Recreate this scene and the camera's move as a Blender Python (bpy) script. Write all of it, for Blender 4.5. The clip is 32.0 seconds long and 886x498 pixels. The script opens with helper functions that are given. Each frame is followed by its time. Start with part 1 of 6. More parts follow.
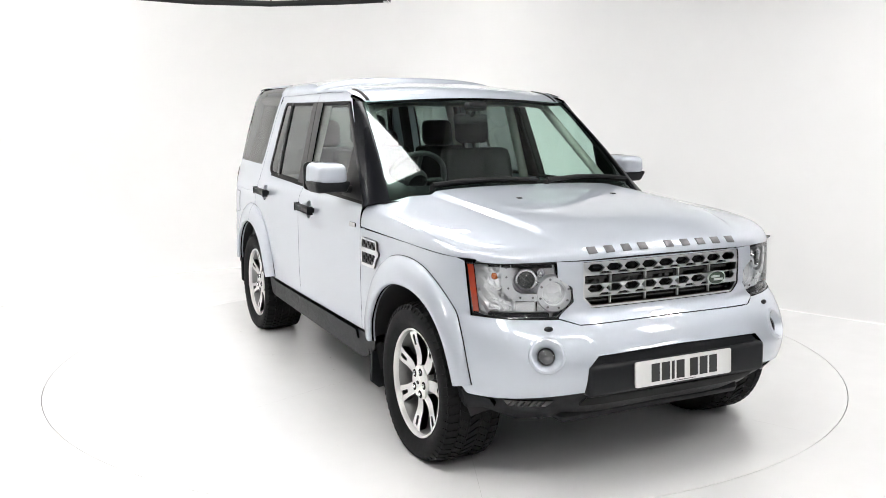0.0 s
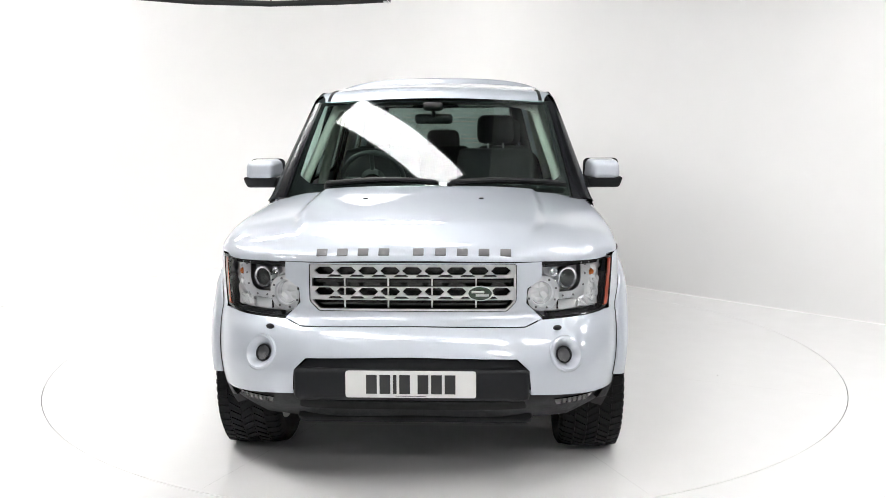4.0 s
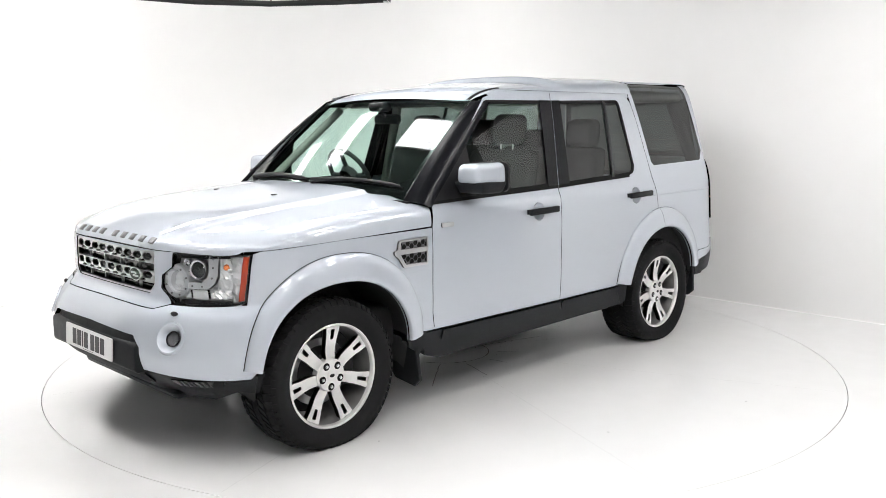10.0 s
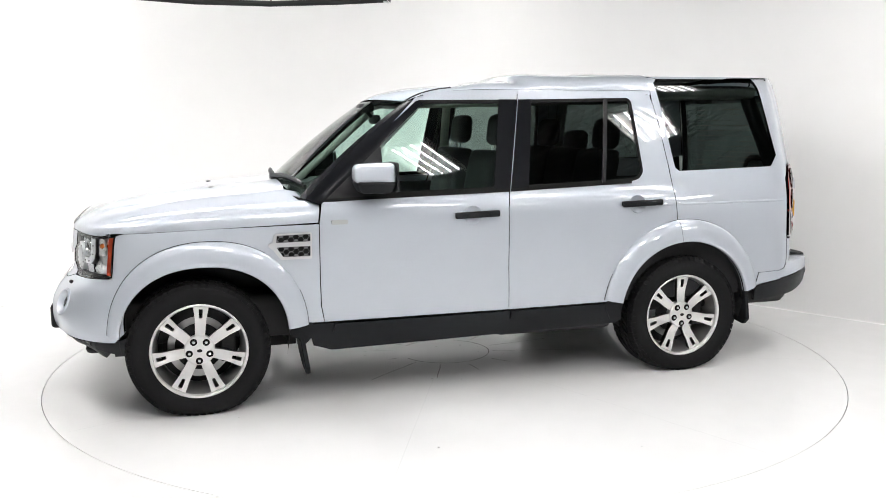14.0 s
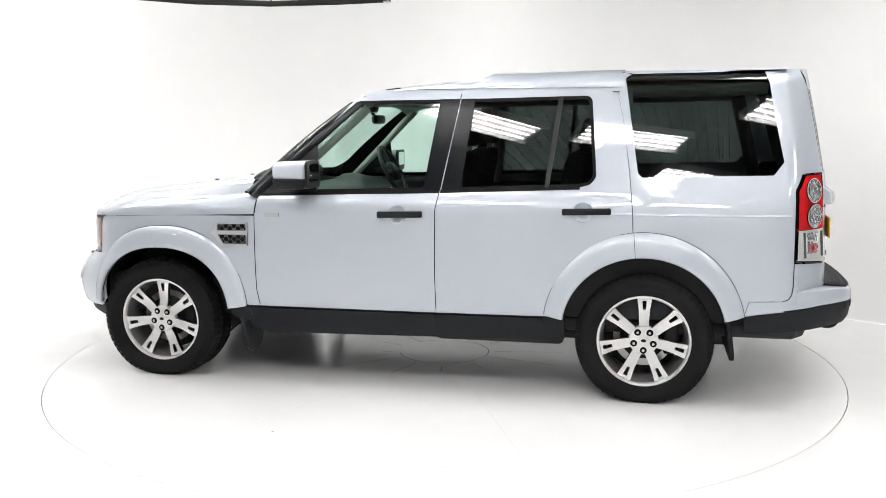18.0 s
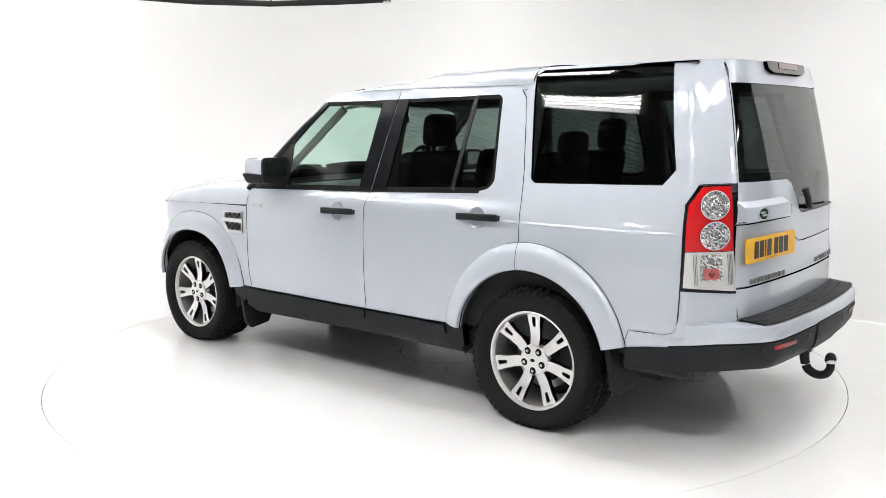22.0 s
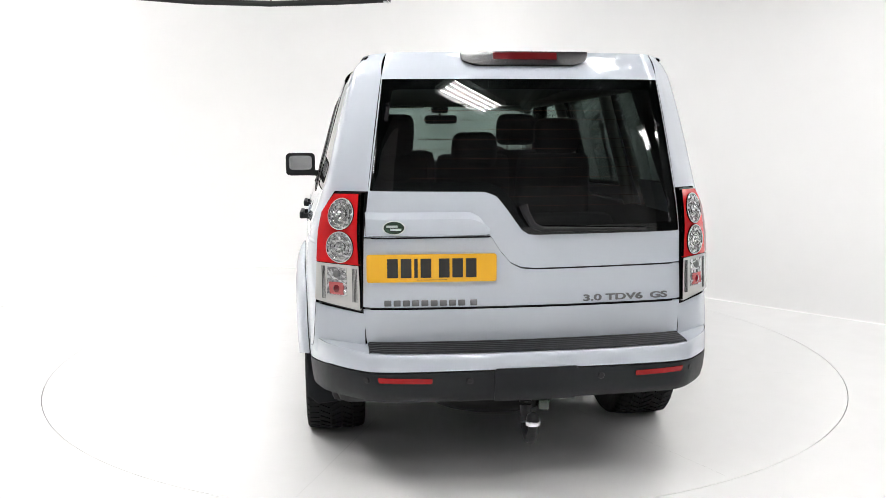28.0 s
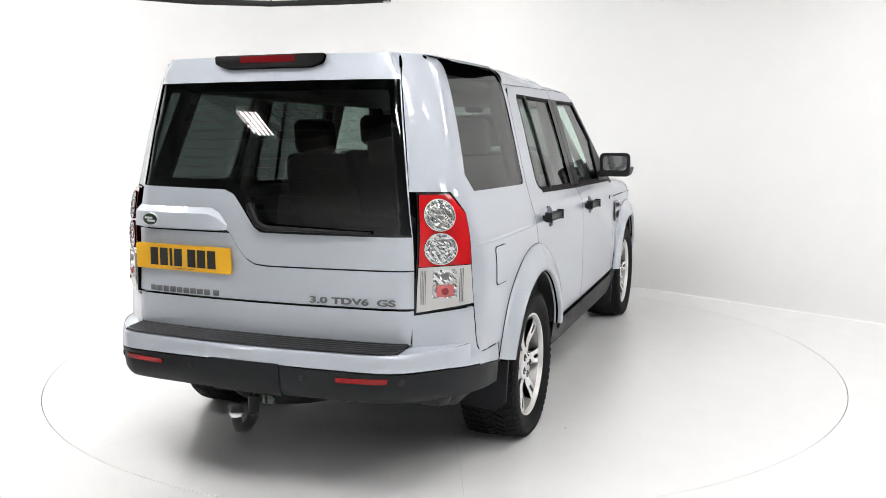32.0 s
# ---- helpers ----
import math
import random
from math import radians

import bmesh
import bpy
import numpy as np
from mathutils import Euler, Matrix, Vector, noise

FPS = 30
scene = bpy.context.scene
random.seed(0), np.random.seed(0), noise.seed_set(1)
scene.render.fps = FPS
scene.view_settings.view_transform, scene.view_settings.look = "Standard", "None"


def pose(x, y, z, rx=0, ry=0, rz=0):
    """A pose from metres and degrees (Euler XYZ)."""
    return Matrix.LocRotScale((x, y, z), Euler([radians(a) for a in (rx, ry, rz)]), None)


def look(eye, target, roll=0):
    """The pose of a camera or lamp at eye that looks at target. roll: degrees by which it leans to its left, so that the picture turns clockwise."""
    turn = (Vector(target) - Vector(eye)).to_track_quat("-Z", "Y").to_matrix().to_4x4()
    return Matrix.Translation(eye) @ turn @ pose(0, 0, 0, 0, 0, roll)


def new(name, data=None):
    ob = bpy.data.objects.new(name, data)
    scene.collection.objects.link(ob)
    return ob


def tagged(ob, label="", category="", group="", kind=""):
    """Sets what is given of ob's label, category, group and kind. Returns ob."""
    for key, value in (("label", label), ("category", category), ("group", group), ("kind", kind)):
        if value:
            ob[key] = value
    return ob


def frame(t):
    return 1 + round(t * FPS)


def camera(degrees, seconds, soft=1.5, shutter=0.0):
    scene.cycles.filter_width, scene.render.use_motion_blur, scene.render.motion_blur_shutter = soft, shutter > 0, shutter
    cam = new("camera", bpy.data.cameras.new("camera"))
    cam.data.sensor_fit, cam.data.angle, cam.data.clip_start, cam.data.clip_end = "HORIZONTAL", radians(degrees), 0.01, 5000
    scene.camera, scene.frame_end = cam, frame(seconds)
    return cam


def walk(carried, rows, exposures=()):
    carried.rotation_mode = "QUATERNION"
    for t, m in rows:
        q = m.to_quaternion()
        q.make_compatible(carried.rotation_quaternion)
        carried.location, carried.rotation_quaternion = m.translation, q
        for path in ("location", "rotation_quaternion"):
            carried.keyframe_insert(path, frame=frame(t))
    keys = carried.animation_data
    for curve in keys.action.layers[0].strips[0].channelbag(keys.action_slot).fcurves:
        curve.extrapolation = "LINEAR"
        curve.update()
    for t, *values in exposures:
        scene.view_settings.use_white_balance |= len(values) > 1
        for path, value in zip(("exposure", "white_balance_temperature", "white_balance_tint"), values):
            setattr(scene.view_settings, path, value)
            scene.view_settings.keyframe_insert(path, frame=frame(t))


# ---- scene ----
# The studio, z = 0 on the floor, the turntable's axis at the origin.
EYE = (0.0, -5.723, 1.532)
cam = camera(54.1, 32.0, 0.8)
still = pose(*EYE, 90 - 8.2816, 0, 0.0639) @ pose(0, 0, 0, 0, 0, -0.2418)
walk(cam, [(0.0, still), (32.0, still)])
SEAM = 2.483          # radius of the turntable
CAR_Y = -0.0402       # the car stands this far beside the axis


def heading(t):
    k = (t - 16.0) / 16.0
    return -177.600 - 7.08772 * (t - 16.0) + 0.4594 * k * k


# ---------------------------------------------------------------- world and lights
world = bpy.data.worlds.new("world")
scene.world = world
world.use_nodes = True
world.node_tree.nodes["Background"].inputs[0].default_value = (0.9, 0.95, 1.0, 1)
world.node_tree.nodes["Background"].inputs[1].default_value = 0.02


# The bright panel that hangs over the car, and the soft light that the white room sends back.
PANEL = look((-0.52, -0.40, 3.30), (-0.52, -0.40, 0.0)) @ pose(0, 0, 0, 0, 0, -50)
panel_lamp = bpy.data.lights.new("hanging_panel_lamp", "AREA")
panel_lamp.shape, panel_lamp.size, panel_lamp.size_y, panel_lamp.energy, panel_lamp.color = "RECTANGLE", 1.80, 0.46, 45, (1.0, 1.0, 1.0)
new("hanging_panel_lamp", panel_lamp).matrix_world = PANEL
TUBE_GLOW = 68.5      # radiance of the fluorescent tubes


# ---------------------------------------------------------------- materials
def material(name, colour, rough=0.5, metal=0.0, coat=0.0, grain=0.0, grain_scale=40.0, bump=0.0, bump_scale=200.0, flake=0.0, spec=0.5):
    m = bpy.data.materials.new(name)
    m.use_nodes = True
    nt = m.node_tree
    b = nt.nodes["Principled BSDF"]
    b.inputs["Base Color"].default_value = (*colour, 1)
    b.inputs["Roughness"].default_value = rough
    b.inputs["Metallic"].default_value = metal
    b.inputs["Coat Weight"].default_value = coat
    b.inputs["Coat Roughness"].default_value = 0.03
    b.inputs["Specular IOR Level"].default_value = spec
    tc = nt.nodes.new("ShaderNodeTexCoord")
    if grain:
        big = nt.nodes.new("ShaderNodeTexNoise")
        big.inputs["Scale"].default_value = grain_scale * 0.08
        big.inputs["Detail"].default_value = 4
        fine = nt.nodes.new("ShaderNodeTexNoise")
        fine.inputs["Scale"].default_value = grain_scale
        fine.inputs["Detail"].default_value = 6
        both_ = nt.nodes.new("ShaderNodeMath")
        both_.operation = "ADD"
        nt.links.new(tc.outputs["Object"], big.inputs["Vector"])
        nt.links.new(tc.outputs["Object"], fine.inputs["Vector"])
        nt.links.new(big.outputs["Fac"], both_.inputs[0])
        nt.links.new(fine.outputs["Fac"], both_.inputs[1])
        ramp = nt.nodes.new("ShaderNodeMapRange")
        ramp.inputs["From Min"].default_value, ramp.inputs["From Max"].default_value = 0.6, 1.4
        ramp.inputs["To Min"].default_value, ramp.inputs["To Max"].default_value = 1 - grain, 1 + grain
        nt.links.new(both_.outputs[0], ramp.inputs["Value"])
        mul = nt.nodes.new("ShaderNodeVectorMath")
        mul.operation = "SCALE"
        mul.inputs[0].default_value = colour
        nt.links.new(ramp.outputs[0], mul.inputs["Scale"])
        nt.links.new(mul.outputs[0], b.inputs["Base Color"])
        rr = nt.nodes.new("ShaderNodeMapRange")
        rr.inputs["From Min"].default_value, rr.inputs["From Max"].default_value = 0.6, 1.4
        rr.inputs["To Min"].default_value, rr.inputs["To Max"].default_value = rough * 0.85, min(1, rough * 1.15)
        nt.links.new(both_.outputs[0], rr.inputs["Value"])
        nt.links.new(rr.outputs[0], b.inputs["Roughness"])
    if bump:
        n = nt.nodes.new("ShaderNodeTexNoise")
        n.inputs["Scale"].default_value = bump_scale
        n.inputs["Detail"].default_value = 3
        bp = nt.nodes.new("ShaderNodeBump")
        bp.inputs["Strength"].default_value = bump
        bp.inputs["Distance"].default_value = 0.002
        nt.links.new(tc.outputs["Object"], n.inputs["Vector"])
        nt.links.new(n.outputs["Fac"], bp.inputs["Height"])
        nt.links.new(bp.outputs[0], b.inputs["Normal"])
    if flake:
        v = nt.nodes.new("ShaderNodeTexVoronoi")
        v.inputs["Scale"].default_value = 900
        nt.links.new(tc.outputs["Object"], v.inputs["Vector"])
        ramp = nt.nodes.new("ShaderNodeMapRange")
        ramp.inputs["To Min"].default_value, ramp.inputs["To Max"].default_value = 1 - flake, 1 + flake
        nt.links.new(v.outputs["Color"], ramp.inputs["Value"])
        mul = nt.nodes.new("ShaderNodeVectorMath")
        mul.operation = "SCALE"
        mul.inputs[0].default_value = colour
        nt.links.new(ramp.outputs[0], mul.inputs["Scale"])
        nt.links.new(mul.outputs[0], b.inputs["Base Color"])
    return m


def glass(name, tint, gloss_least=0.065, rough=0.0):
    """A thin pane: tinted see-through, with a mirror gloss that grows at grazing angles."""
    m = bpy.data.materials.new(name)
    m.use_nodes = True
    nt = m.node_tree
    nt.nodes.remove(nt.nodes["Principled BSDF"])
    out = nt.nodes["Material Output"]
    clear = nt.nodes.new("ShaderNodeBsdfTransparent")
    clear.inputs[0].default_value = (*tint, 1)
    gloss = nt.nodes.new("ShaderNodeBsdfGlossy")
    gloss.inputs["Roughness"].default_value = rough
    lw = nt.nodes.new("ShaderNodeLayerWeight")
    lw.inputs["Blend"].default_value = 0.5
    pw = nt.nodes.new("ShaderNodeMath")
    pw.operation = "POWER"
    pw.inputs[1].default_value = 5.0
    ma = nt.nodes.new("ShaderNodeMath")
    ma.operation = "MULTIPLY_ADD"
    ma.inputs[1].default_value, ma.inputs[2].default_value = 1 - gloss_least, gloss_least
    mix = nt.nodes.new("ShaderNodeMixShader")
    nt.links.new(lw.outputs["Facing"], pw.inputs[0])
    nt.links.new(pw.outputs[0], ma.inputs[0])
    nt.links.new(ma.outputs[0], mix.inputs[0])
    nt.links.new(clear.outputs[0], mix.inputs[1])
    nt.links.new(gloss.outputs[0], mix.inputs[2])
    nt.links.new(mix.outputs[0], out.inputs["Surface"])
    return m


def glowing(name, colour, strength):
    m = bpy.data.materials.new(name)
    m.use_nodes = True
    b = m.node_tree.nodes["Principled BSDF"]
    b.inputs["Base Color"].default_value = (*colour, 1)
    b.inputs["Emission Color"].default_value = (*colour, 1)
    b.inputs["Emission Strength"].default_value = strength
    return m


PAINT = material("silver_blue_paint", (0.515, 0.555, 0.612), 0.52, 0.42, 1.0, flake=0.10, spec=0.2)
PAINT.node_tree.nodes["Principled BSDF"].inputs["Coat IOR"].default_value = 1.7
PAINT.node_tree.nodes["Principled BSDF"].inputs["Coat Roughness"].default_value = 0.012
TRIM = material("dark_grey_plastic", (0.010, 0.011, 0.0125), 0.50, spec=0.17, grain=0.12, grain_scale=30, bump=0.25, bump_scale=500)
GLOSS_BLACK = material("gloss_black_trim", (0.012, 0.012, 0.013), 0.16, coat=0.3)
SATIN_BLACK = material("satin_black_trim", (0.009, 0.009, 0.010), 0.4, spec=0.24, grain=0.1)
RUBBER = material("tyre_rubber", (0.0055, 0.0055, 0.006), 0.72, spec=0.18, grain=0.25, grain_scale=35, bump=0.3, bump_scale=300)
SEAL = material("black_rubber_seal", (0.005, 0.005, 0.005), 0.6, spec=0.12)
PILLAR = material("black_pillar_film", (0.006, 0.0065, 0.008), 0.22, spec=0.12)
ALLOY = material("silver_alloy", (0.74, 0.735, 0.72), 0.32, 0.40, 0.6, grain=0.03)
# BARREL is the rim's alloy with the shade behind the spokes put into its colour.
BARREL = material("shaded_rim_alloy", (0.34, 0.338, 0.33), 0.38, 0.75, grain=0.05)
STEEL = material("brushed_steel", (0.42, 0.42, 0.42), 0.38, 0.9, grain=0.08)
CHROME = material("chrome", (0.75, 0.76, 0.78), 0.08, 1.0)
BRIGHT = material("satin_silver_grille", (0.60, 0.61, 0.62), 0.30, 0.7, 0.3)
BADGE = material("grey_badge_metal", (0.14, 0.14, 0.145), 0.45, 0.3)
DARK_RED = material("dark_red_lens", (0.10, 0.004, 0.006), 0.10, coat=1.0)
DARK_METAL = material("dark_underbody_metal", (0.02, 0.02, 0.021), 0.7, 0.2, grain=0.2)
CABIN = material("charcoal_cabin_cloth", (0.014, 0.0145, 0.016), 0.85, grain=0.15, grain_scale=90)
LINING = material("pale_roof_lining", (0.42, 0.41, 0.38), 0.9, grain=0.04)
DASH = material("dark_dashboard_vinyl", (0.03, 0.032, 0.033), 0.6, grain=0.1, bump=0.2)
GLASS_CLEAR = glass("green_tinted_glass", (0.75, 0.89, 0.83))
GLASS_DARK = glass("dark_privacy_glass", (0.185, 0.215, 0.205))
LENS = glass("clear_lamp_lens", (0.95, 0.96, 0.97), 0.05)
RED_LENS = material("red_lamp_lens", (0.46, 0.008, 0.010), 0.10, coat=0.8, spec=0.4)
LED_BOWL = material("grey_led_bowl", (0.52, 0.525, 0.53), 0.22, 0.5, 0.6, bump=0.8, bump_scale=160)
AMBER = material("amber_lamp_lens", (0.26, 0.024, 0.006), 0.18, coat=0.6)
FROSTED = material("frosted_lamp_reflector", (0.84, 0.85, 0.86), 0.14, 0.45, 0.5, bump=1.0, bump_scale=130)
LAMP_DARK = material("grey_lamp_housing", (0.70, 0.71, 0.72), 0.20, 0.40, grain=0.3, bump=1.0, bump_scale=70, grain_scale=60)
FACET = material("faceted_chrome", (0.88, 0.885, 0.89), 0.22, 0.25, 0.6)
LENS_FACET = material("faceted_clear_lens", (0.70, 0.705, 0.715), 0.12, 0.85, 0.4)
CLEAR_RIB = material("pale_clear_plastic", (0.56, 0.555, 0.54), 0.22, 0.15, 0.8, bump=0.3, bump_scale=220)
FOG_RED = material("dark_red_bulb", (0.16, 0.006, 0.012), 0.15, coat=1.0)
TURN_BULB = material("orange_bulb", (0.62, 0.16, 0.03), 0.2, 0.2, 0.6)
WHITE_PLATE = material("white_plate", (0.72, 0.72, 0.71), 0.35, coat=0.5, grain=0.02)
YELLOW_PLATE = material("yellow_plate", (0.70, 0.37, 0.012), 0.40, coat=0.2, grain=0.02)
PLATE_INK = material("black_plate_ink", (0.012, 0.012, 0.013), 0.4)
GREEN = material("green_enamel", (0.010, 0.036, 0.016), 0.2, coat=1.0)
CUP = material("recess_silver_paint", (0.52, 0.56, 0.615), 0.36, 0.5, 1.0)
FOG_PINK = material("pink_fog_lens", (0.40, 0.085, 0.085), 0.2, coat=1.0, bump=0.4, bump_scale=300)
FLOOR_CRACK = material("dark_floor_crack", (0.09, 0.085, 0.08), 0.8, grain=0.3)
HEATER = material("copper_heater_print", (0.20, 0.06, 0.03), 0.5)
FAINT = material("grey_joint_line", (0.34, 0.34, 0.33), 0.6)
ORANGE_RED = material("red_reflector", (0.24, 0.006, 0.006), 0.25, coat=0.2, spec=0.25, bump=0.3, bump_scale=400)
WALL = material("white_studio_wall", (0.86, 0.86, 0.855), 0.85, grain=0.012, grain_scale=4, bump=0.05, bump_scale=60)
FLOOR = material("white_painted_floor", (0.85, 0.85, 0.847), 0.19, grain=0.02, grain_scale=6, bump=0.04, bump_scale=30)
# HALL_SHADE is a darker copy, so the tail mirrors less light from the right.
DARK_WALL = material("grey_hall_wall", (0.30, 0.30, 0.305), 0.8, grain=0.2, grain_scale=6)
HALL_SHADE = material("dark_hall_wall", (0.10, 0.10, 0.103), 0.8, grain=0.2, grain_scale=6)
DARK_CEILING = material("dark_corrugated_ceiling", (0.07, 0.07, 0.073), 0.7, grain=0.2, grain_scale=10)
GREY_SHEET = material("pale_corrugated_sheet", (0.55, 0.55, 0.55), 0.6, grain=0.1, grain_scale=10)
BROWN_BOARD = material("brown_ceiling_board", (0.11, 0.055, 0.022), 0.6, grain=0.3, grain_scale=14)
TUBE = glowing("fluorescent_tube", (1.0, 0.982, 0.972), TUBE_GLOW)


# ---------------------------------------------------------------- mesh helpers
def mesh_of(name, verts, faces, mat, normals=None, smooth=True):
    me = bpy.data.meshes.new(name)
    me.from_pydata([tuple(v) for v in verts], [], faces)
    me.materials.append(mat)
    if smooth:
        me.polygons.foreach_set("use_smooth", [True] * len(me.polygons))
    if normals is not None:
        me.normals_split_custom_set_from_vertices([tuple(n) for n in normals])
    me.update()
    return me


def part(name, me, parent, label="", at=None):
    """Links a mesh (or a bmesh with a material) as one object under a thing or a part."""
    ob = new(name, me)
    ob.parent = parent
    if at is not None:
        ob.matrix_basis = at
    if label:
        tagged(ob, label)
    return ob


def bm_mesh(name, bm, mat, smooth=False, angle=0.6):
    bmesh.ops.recalc_face_normals(bm, faces=bm.faces)
    me = bpy.data.meshes.new(name)
    if smooth:
        for f in bm.faces:
            f.smooth = True
        for e in bm.edges:
            if len(e.link_faces) == 2 and e.calc_face_angle(0) > angle:
                e.smooth = False
    bm.to_mesh(me)
    bm.free()
    me.materials.append(mat)
    return me


def box(name, mat, x0, x1, y0, y1, z0, z1, bevel=0.0, segments=2):
    bm = bmesh.new()
    bmesh.ops.create_cube(bm, size=1)
    for v in bm.verts:
        v.co = ((x0 + x1) / 2 + v.co.x * (x1 - x0), (y0 + y1) / 2 + v.co.y * (y1 - y0), (z0 + z1) / 2 + v.co.z * (z1 - z0))
    if bevel:
        bmesh.ops.bevel(bm, geom=bm.edges[:], offset=bevel, segments=segments, affect="EDGES", profile=0.5)
    return bm_mesh(name, bm, mat, smooth=bevel > 0, angle=0.9)


def slab(name, mat, poly, z0, z1):
    """A flat plate of the given outline between two heights."""
    bm = bmesh.new()
    A, B = [bm.verts.new((x, y, z0)) for x, y in poly], [bm.verts.new((x, y, z1)) for x, y in poly]
    bm.faces.new(A)
    bm.faces.new(B)
    for i in range(len(poly)):
        j = (i + 1) % len(poly)
        bm.faces.new((A[i], A[j], B[j], B[i]))
    return bm_mesh(name, bm, mat)


def lathe(name, mat, profile, n=48, axis="y", closed=False, smooth_angle=0.6):
    """Turns (radius, height) round an axis; height runs along the axis."""
    bm = bmesh.new()
    rings = []
    for i in range(n):
        a = 2 * math.pi * i / n
        c, s = math.cos(a), math.sin(a)
        ring = []
        for r, h in profile:
            co = (r * c, h, r * s) if axis == "y" else (h, r * c, r * s) if axis == "x" else (r * c, r * s, h)
            ring.append(bm.verts.new(co))
        rings.append(ring)
    m = len(profile)
    for i in range(n):
        A, B = rings[i], rings[(i + 1) % n]
        for j in range(m - 1 + closed):
            bm.faces.new((A[j], A[(j + 1) % m], B[(j + 1) % m], B[j]))
    bmesh.ops.remove_doubles(bm, verts=bm.verts, dist=1e-5)
    return bm_mesh(name, bm, mat, smooth=True, angle=smooth_angle)


def tube(name, mat, path, radius, n=10, caps=True):
    """A round bar along a path of points; radius may be one number or one a point."""
    bm = bmesh.new()
    pts = [Vector(p) for p in path]
    rings = []
    for i, p in enumerate(pts):
        d = (pts[min(i + 1, len(pts) - 1)] - pts[max(i - 1, 0)]).normalized()
        u = d.cross(Vector((0, 0, 1))) if abs(d.z) < 0.95 else d.cross(Vector((1, 0, 0)))
        u.normalize()
        w = d.cross(u)
        r = radius[i] if isinstance(radius, (list, tuple)) else radius
        rings.append([bm.verts.new(p + r * (math.cos(2 * math.pi * k / n) * u + math.sin(2 * math.pi * k / n) * w)) for k in range(n)])
    for A, B in zip(rings, rings[1:]):
        for k in range(n):
            bm.faces.new((A[k], A[(k + 1) % n], B[(k + 1) % n], B[k]))
    if caps:
        bm.faces.new(rings[0][::-1])
        bm.faces.new(rings[-1])
    return bm_mesh(name, bm, mat, smooth=True, angle=0.9)


def spline(points, per=12):
    """A smooth curve through the points."""
    p = np.array(points, float)
    p = np.vstack([2 * p[0] - p[1], p, 2 * p[-1] - p[-2]])
    out = []
    for i in range(1, len(p) - 2):
        for k in range(per):
            t = k / per
            a, b, c, d = p[i - 1:i + 3]
            out.append(0.5 * (2 * b + (c - a) * t + (2 * a - 5 * b + 4 * c - d) * t * t + (3 * b - a - 3 * c + d) * t ** 3))
    out.append(p[-2])
    return np.array(out)


# ---------------------------------------------------------------- the car's skin
# Plan of one side at lamp height, from the nose round to the tail.
PLAN = spline([(2.253, -.2), (2.255, 0), (2.253, .2), (2.243, .40), (2.21, .52), (2.17, .63), (2.115, .73), (2.05, .80), (1.98, .85), (1.88, .885), (1.75, .90),
               (1.5, .908), (.95, .912), (0, .914), (-1.2, .91), (-1.7, .90), (-1.9, .890), (-2.0, .880), (-2.06, .860), (-2.11, .812), (-2.165, .745), (-2.216, .68),
               (-2.247, .60), (-2.266, .40), (-2.2772, .2), (-2.281, 0), (-2.2772, -.2)], 48)[48:-48]
ARC = np.concatenate([[0], np.cumsum(np.hypot(*np.diff(PLAN, axis=0).T))])
LENGTH = ARC[-1]
NOSE = ([.25, .29, .34, .40, .47, .57, .63, .69, .715, .735, .80, .97, 1.05], [-.06, -.035, .035, .095, .125, .125, .10, .06, .035, .01, .0, -.01, -.04])
FLANK = ([.25, .30, .45, .55, .75, 1.0, 1.05, 1.09, 1.12, 1.15, 1.25, 1.456, 1.60, 1.70, 1.75, 1.79, 1.815],
         [-.04, -.03, -.008, .0, .004, .0, -.004, -.014, -.0335, -.0435, -.070, -.125, -.165, -.197, -.218, -.25, -.29])
FLANK_REAR = ([.25, .30, .45, .55, .75, 1.0, 1.05, 1.10, 1.15, 1.20, 1.25, 1.456, 1.60, 1.70, 1.75, 1.79, 1.815],
              [-.04, -.03, -.008, .0, .004, .0, -.009, -.022, -.038, -.054, -.070, -.125, -.165, -.197, -.218, -.25, -.29])
TAIL = ([.40, .65, .79, 1.0, 1.15, 1.26, 1.38, 1.5, 1.61, 1.72, 1.79, 1.815], [.01, .01, .01, .0, -.002, -.013, -.034, -.0560, -.078, -.102, -.118, -.124])
TAIL_BUMPER = ([.38, .42, .46, .52, .60, .625, .64], [.06, .11, .145, .158, .160, .155, .14])


def smooth_table(table):
    z = np.linspace(table[0][0] - 0.05, table[0][-1] + 0.05, 500)
    x, y = np.array(table[0]), np.array(table[1])
    h, g = np.diff(x), np.diff(y) / np.diff(x)
    m = np.concatenate([[g[0]], (h[1:] * g[:-1] + h[:-1] * g[1:]) / (h[1:] + h[:-1]), [g[-1]]])
    i = np.clip(np.searchsorted(x, z) - 1, 0, len(h) - 1)
    t = np.clip((z - x[i]) / h[i], 0, 1)
    v = (1 + 2 * t) * (1 - t) ** 2 * y[i] + t * (1 - t) ** 2 * h[i] * m[i] + t * t * (3 - 2 * t) * y[i + 1] + t * t * (t - 1) * h[i] * m[i + 1]
    k = np.hanning(17)
    v = np.convolve(np.pad(v, 8, mode="edge"), k / k.sum(), "valid")
    return z, v


T_NOSE, T_FLANK, T_REAR, T_TAIL, T_BUMPER = (smooth_table(t) for t in (NOSE, FLANK, FLANK_REAR, TAIL, TAIL_BUMPER))


def ramp01(v, a, b):
    t = np.clip((v - a) / (b - a), 0, 1)
    return t * t * (3 - 2 * t)


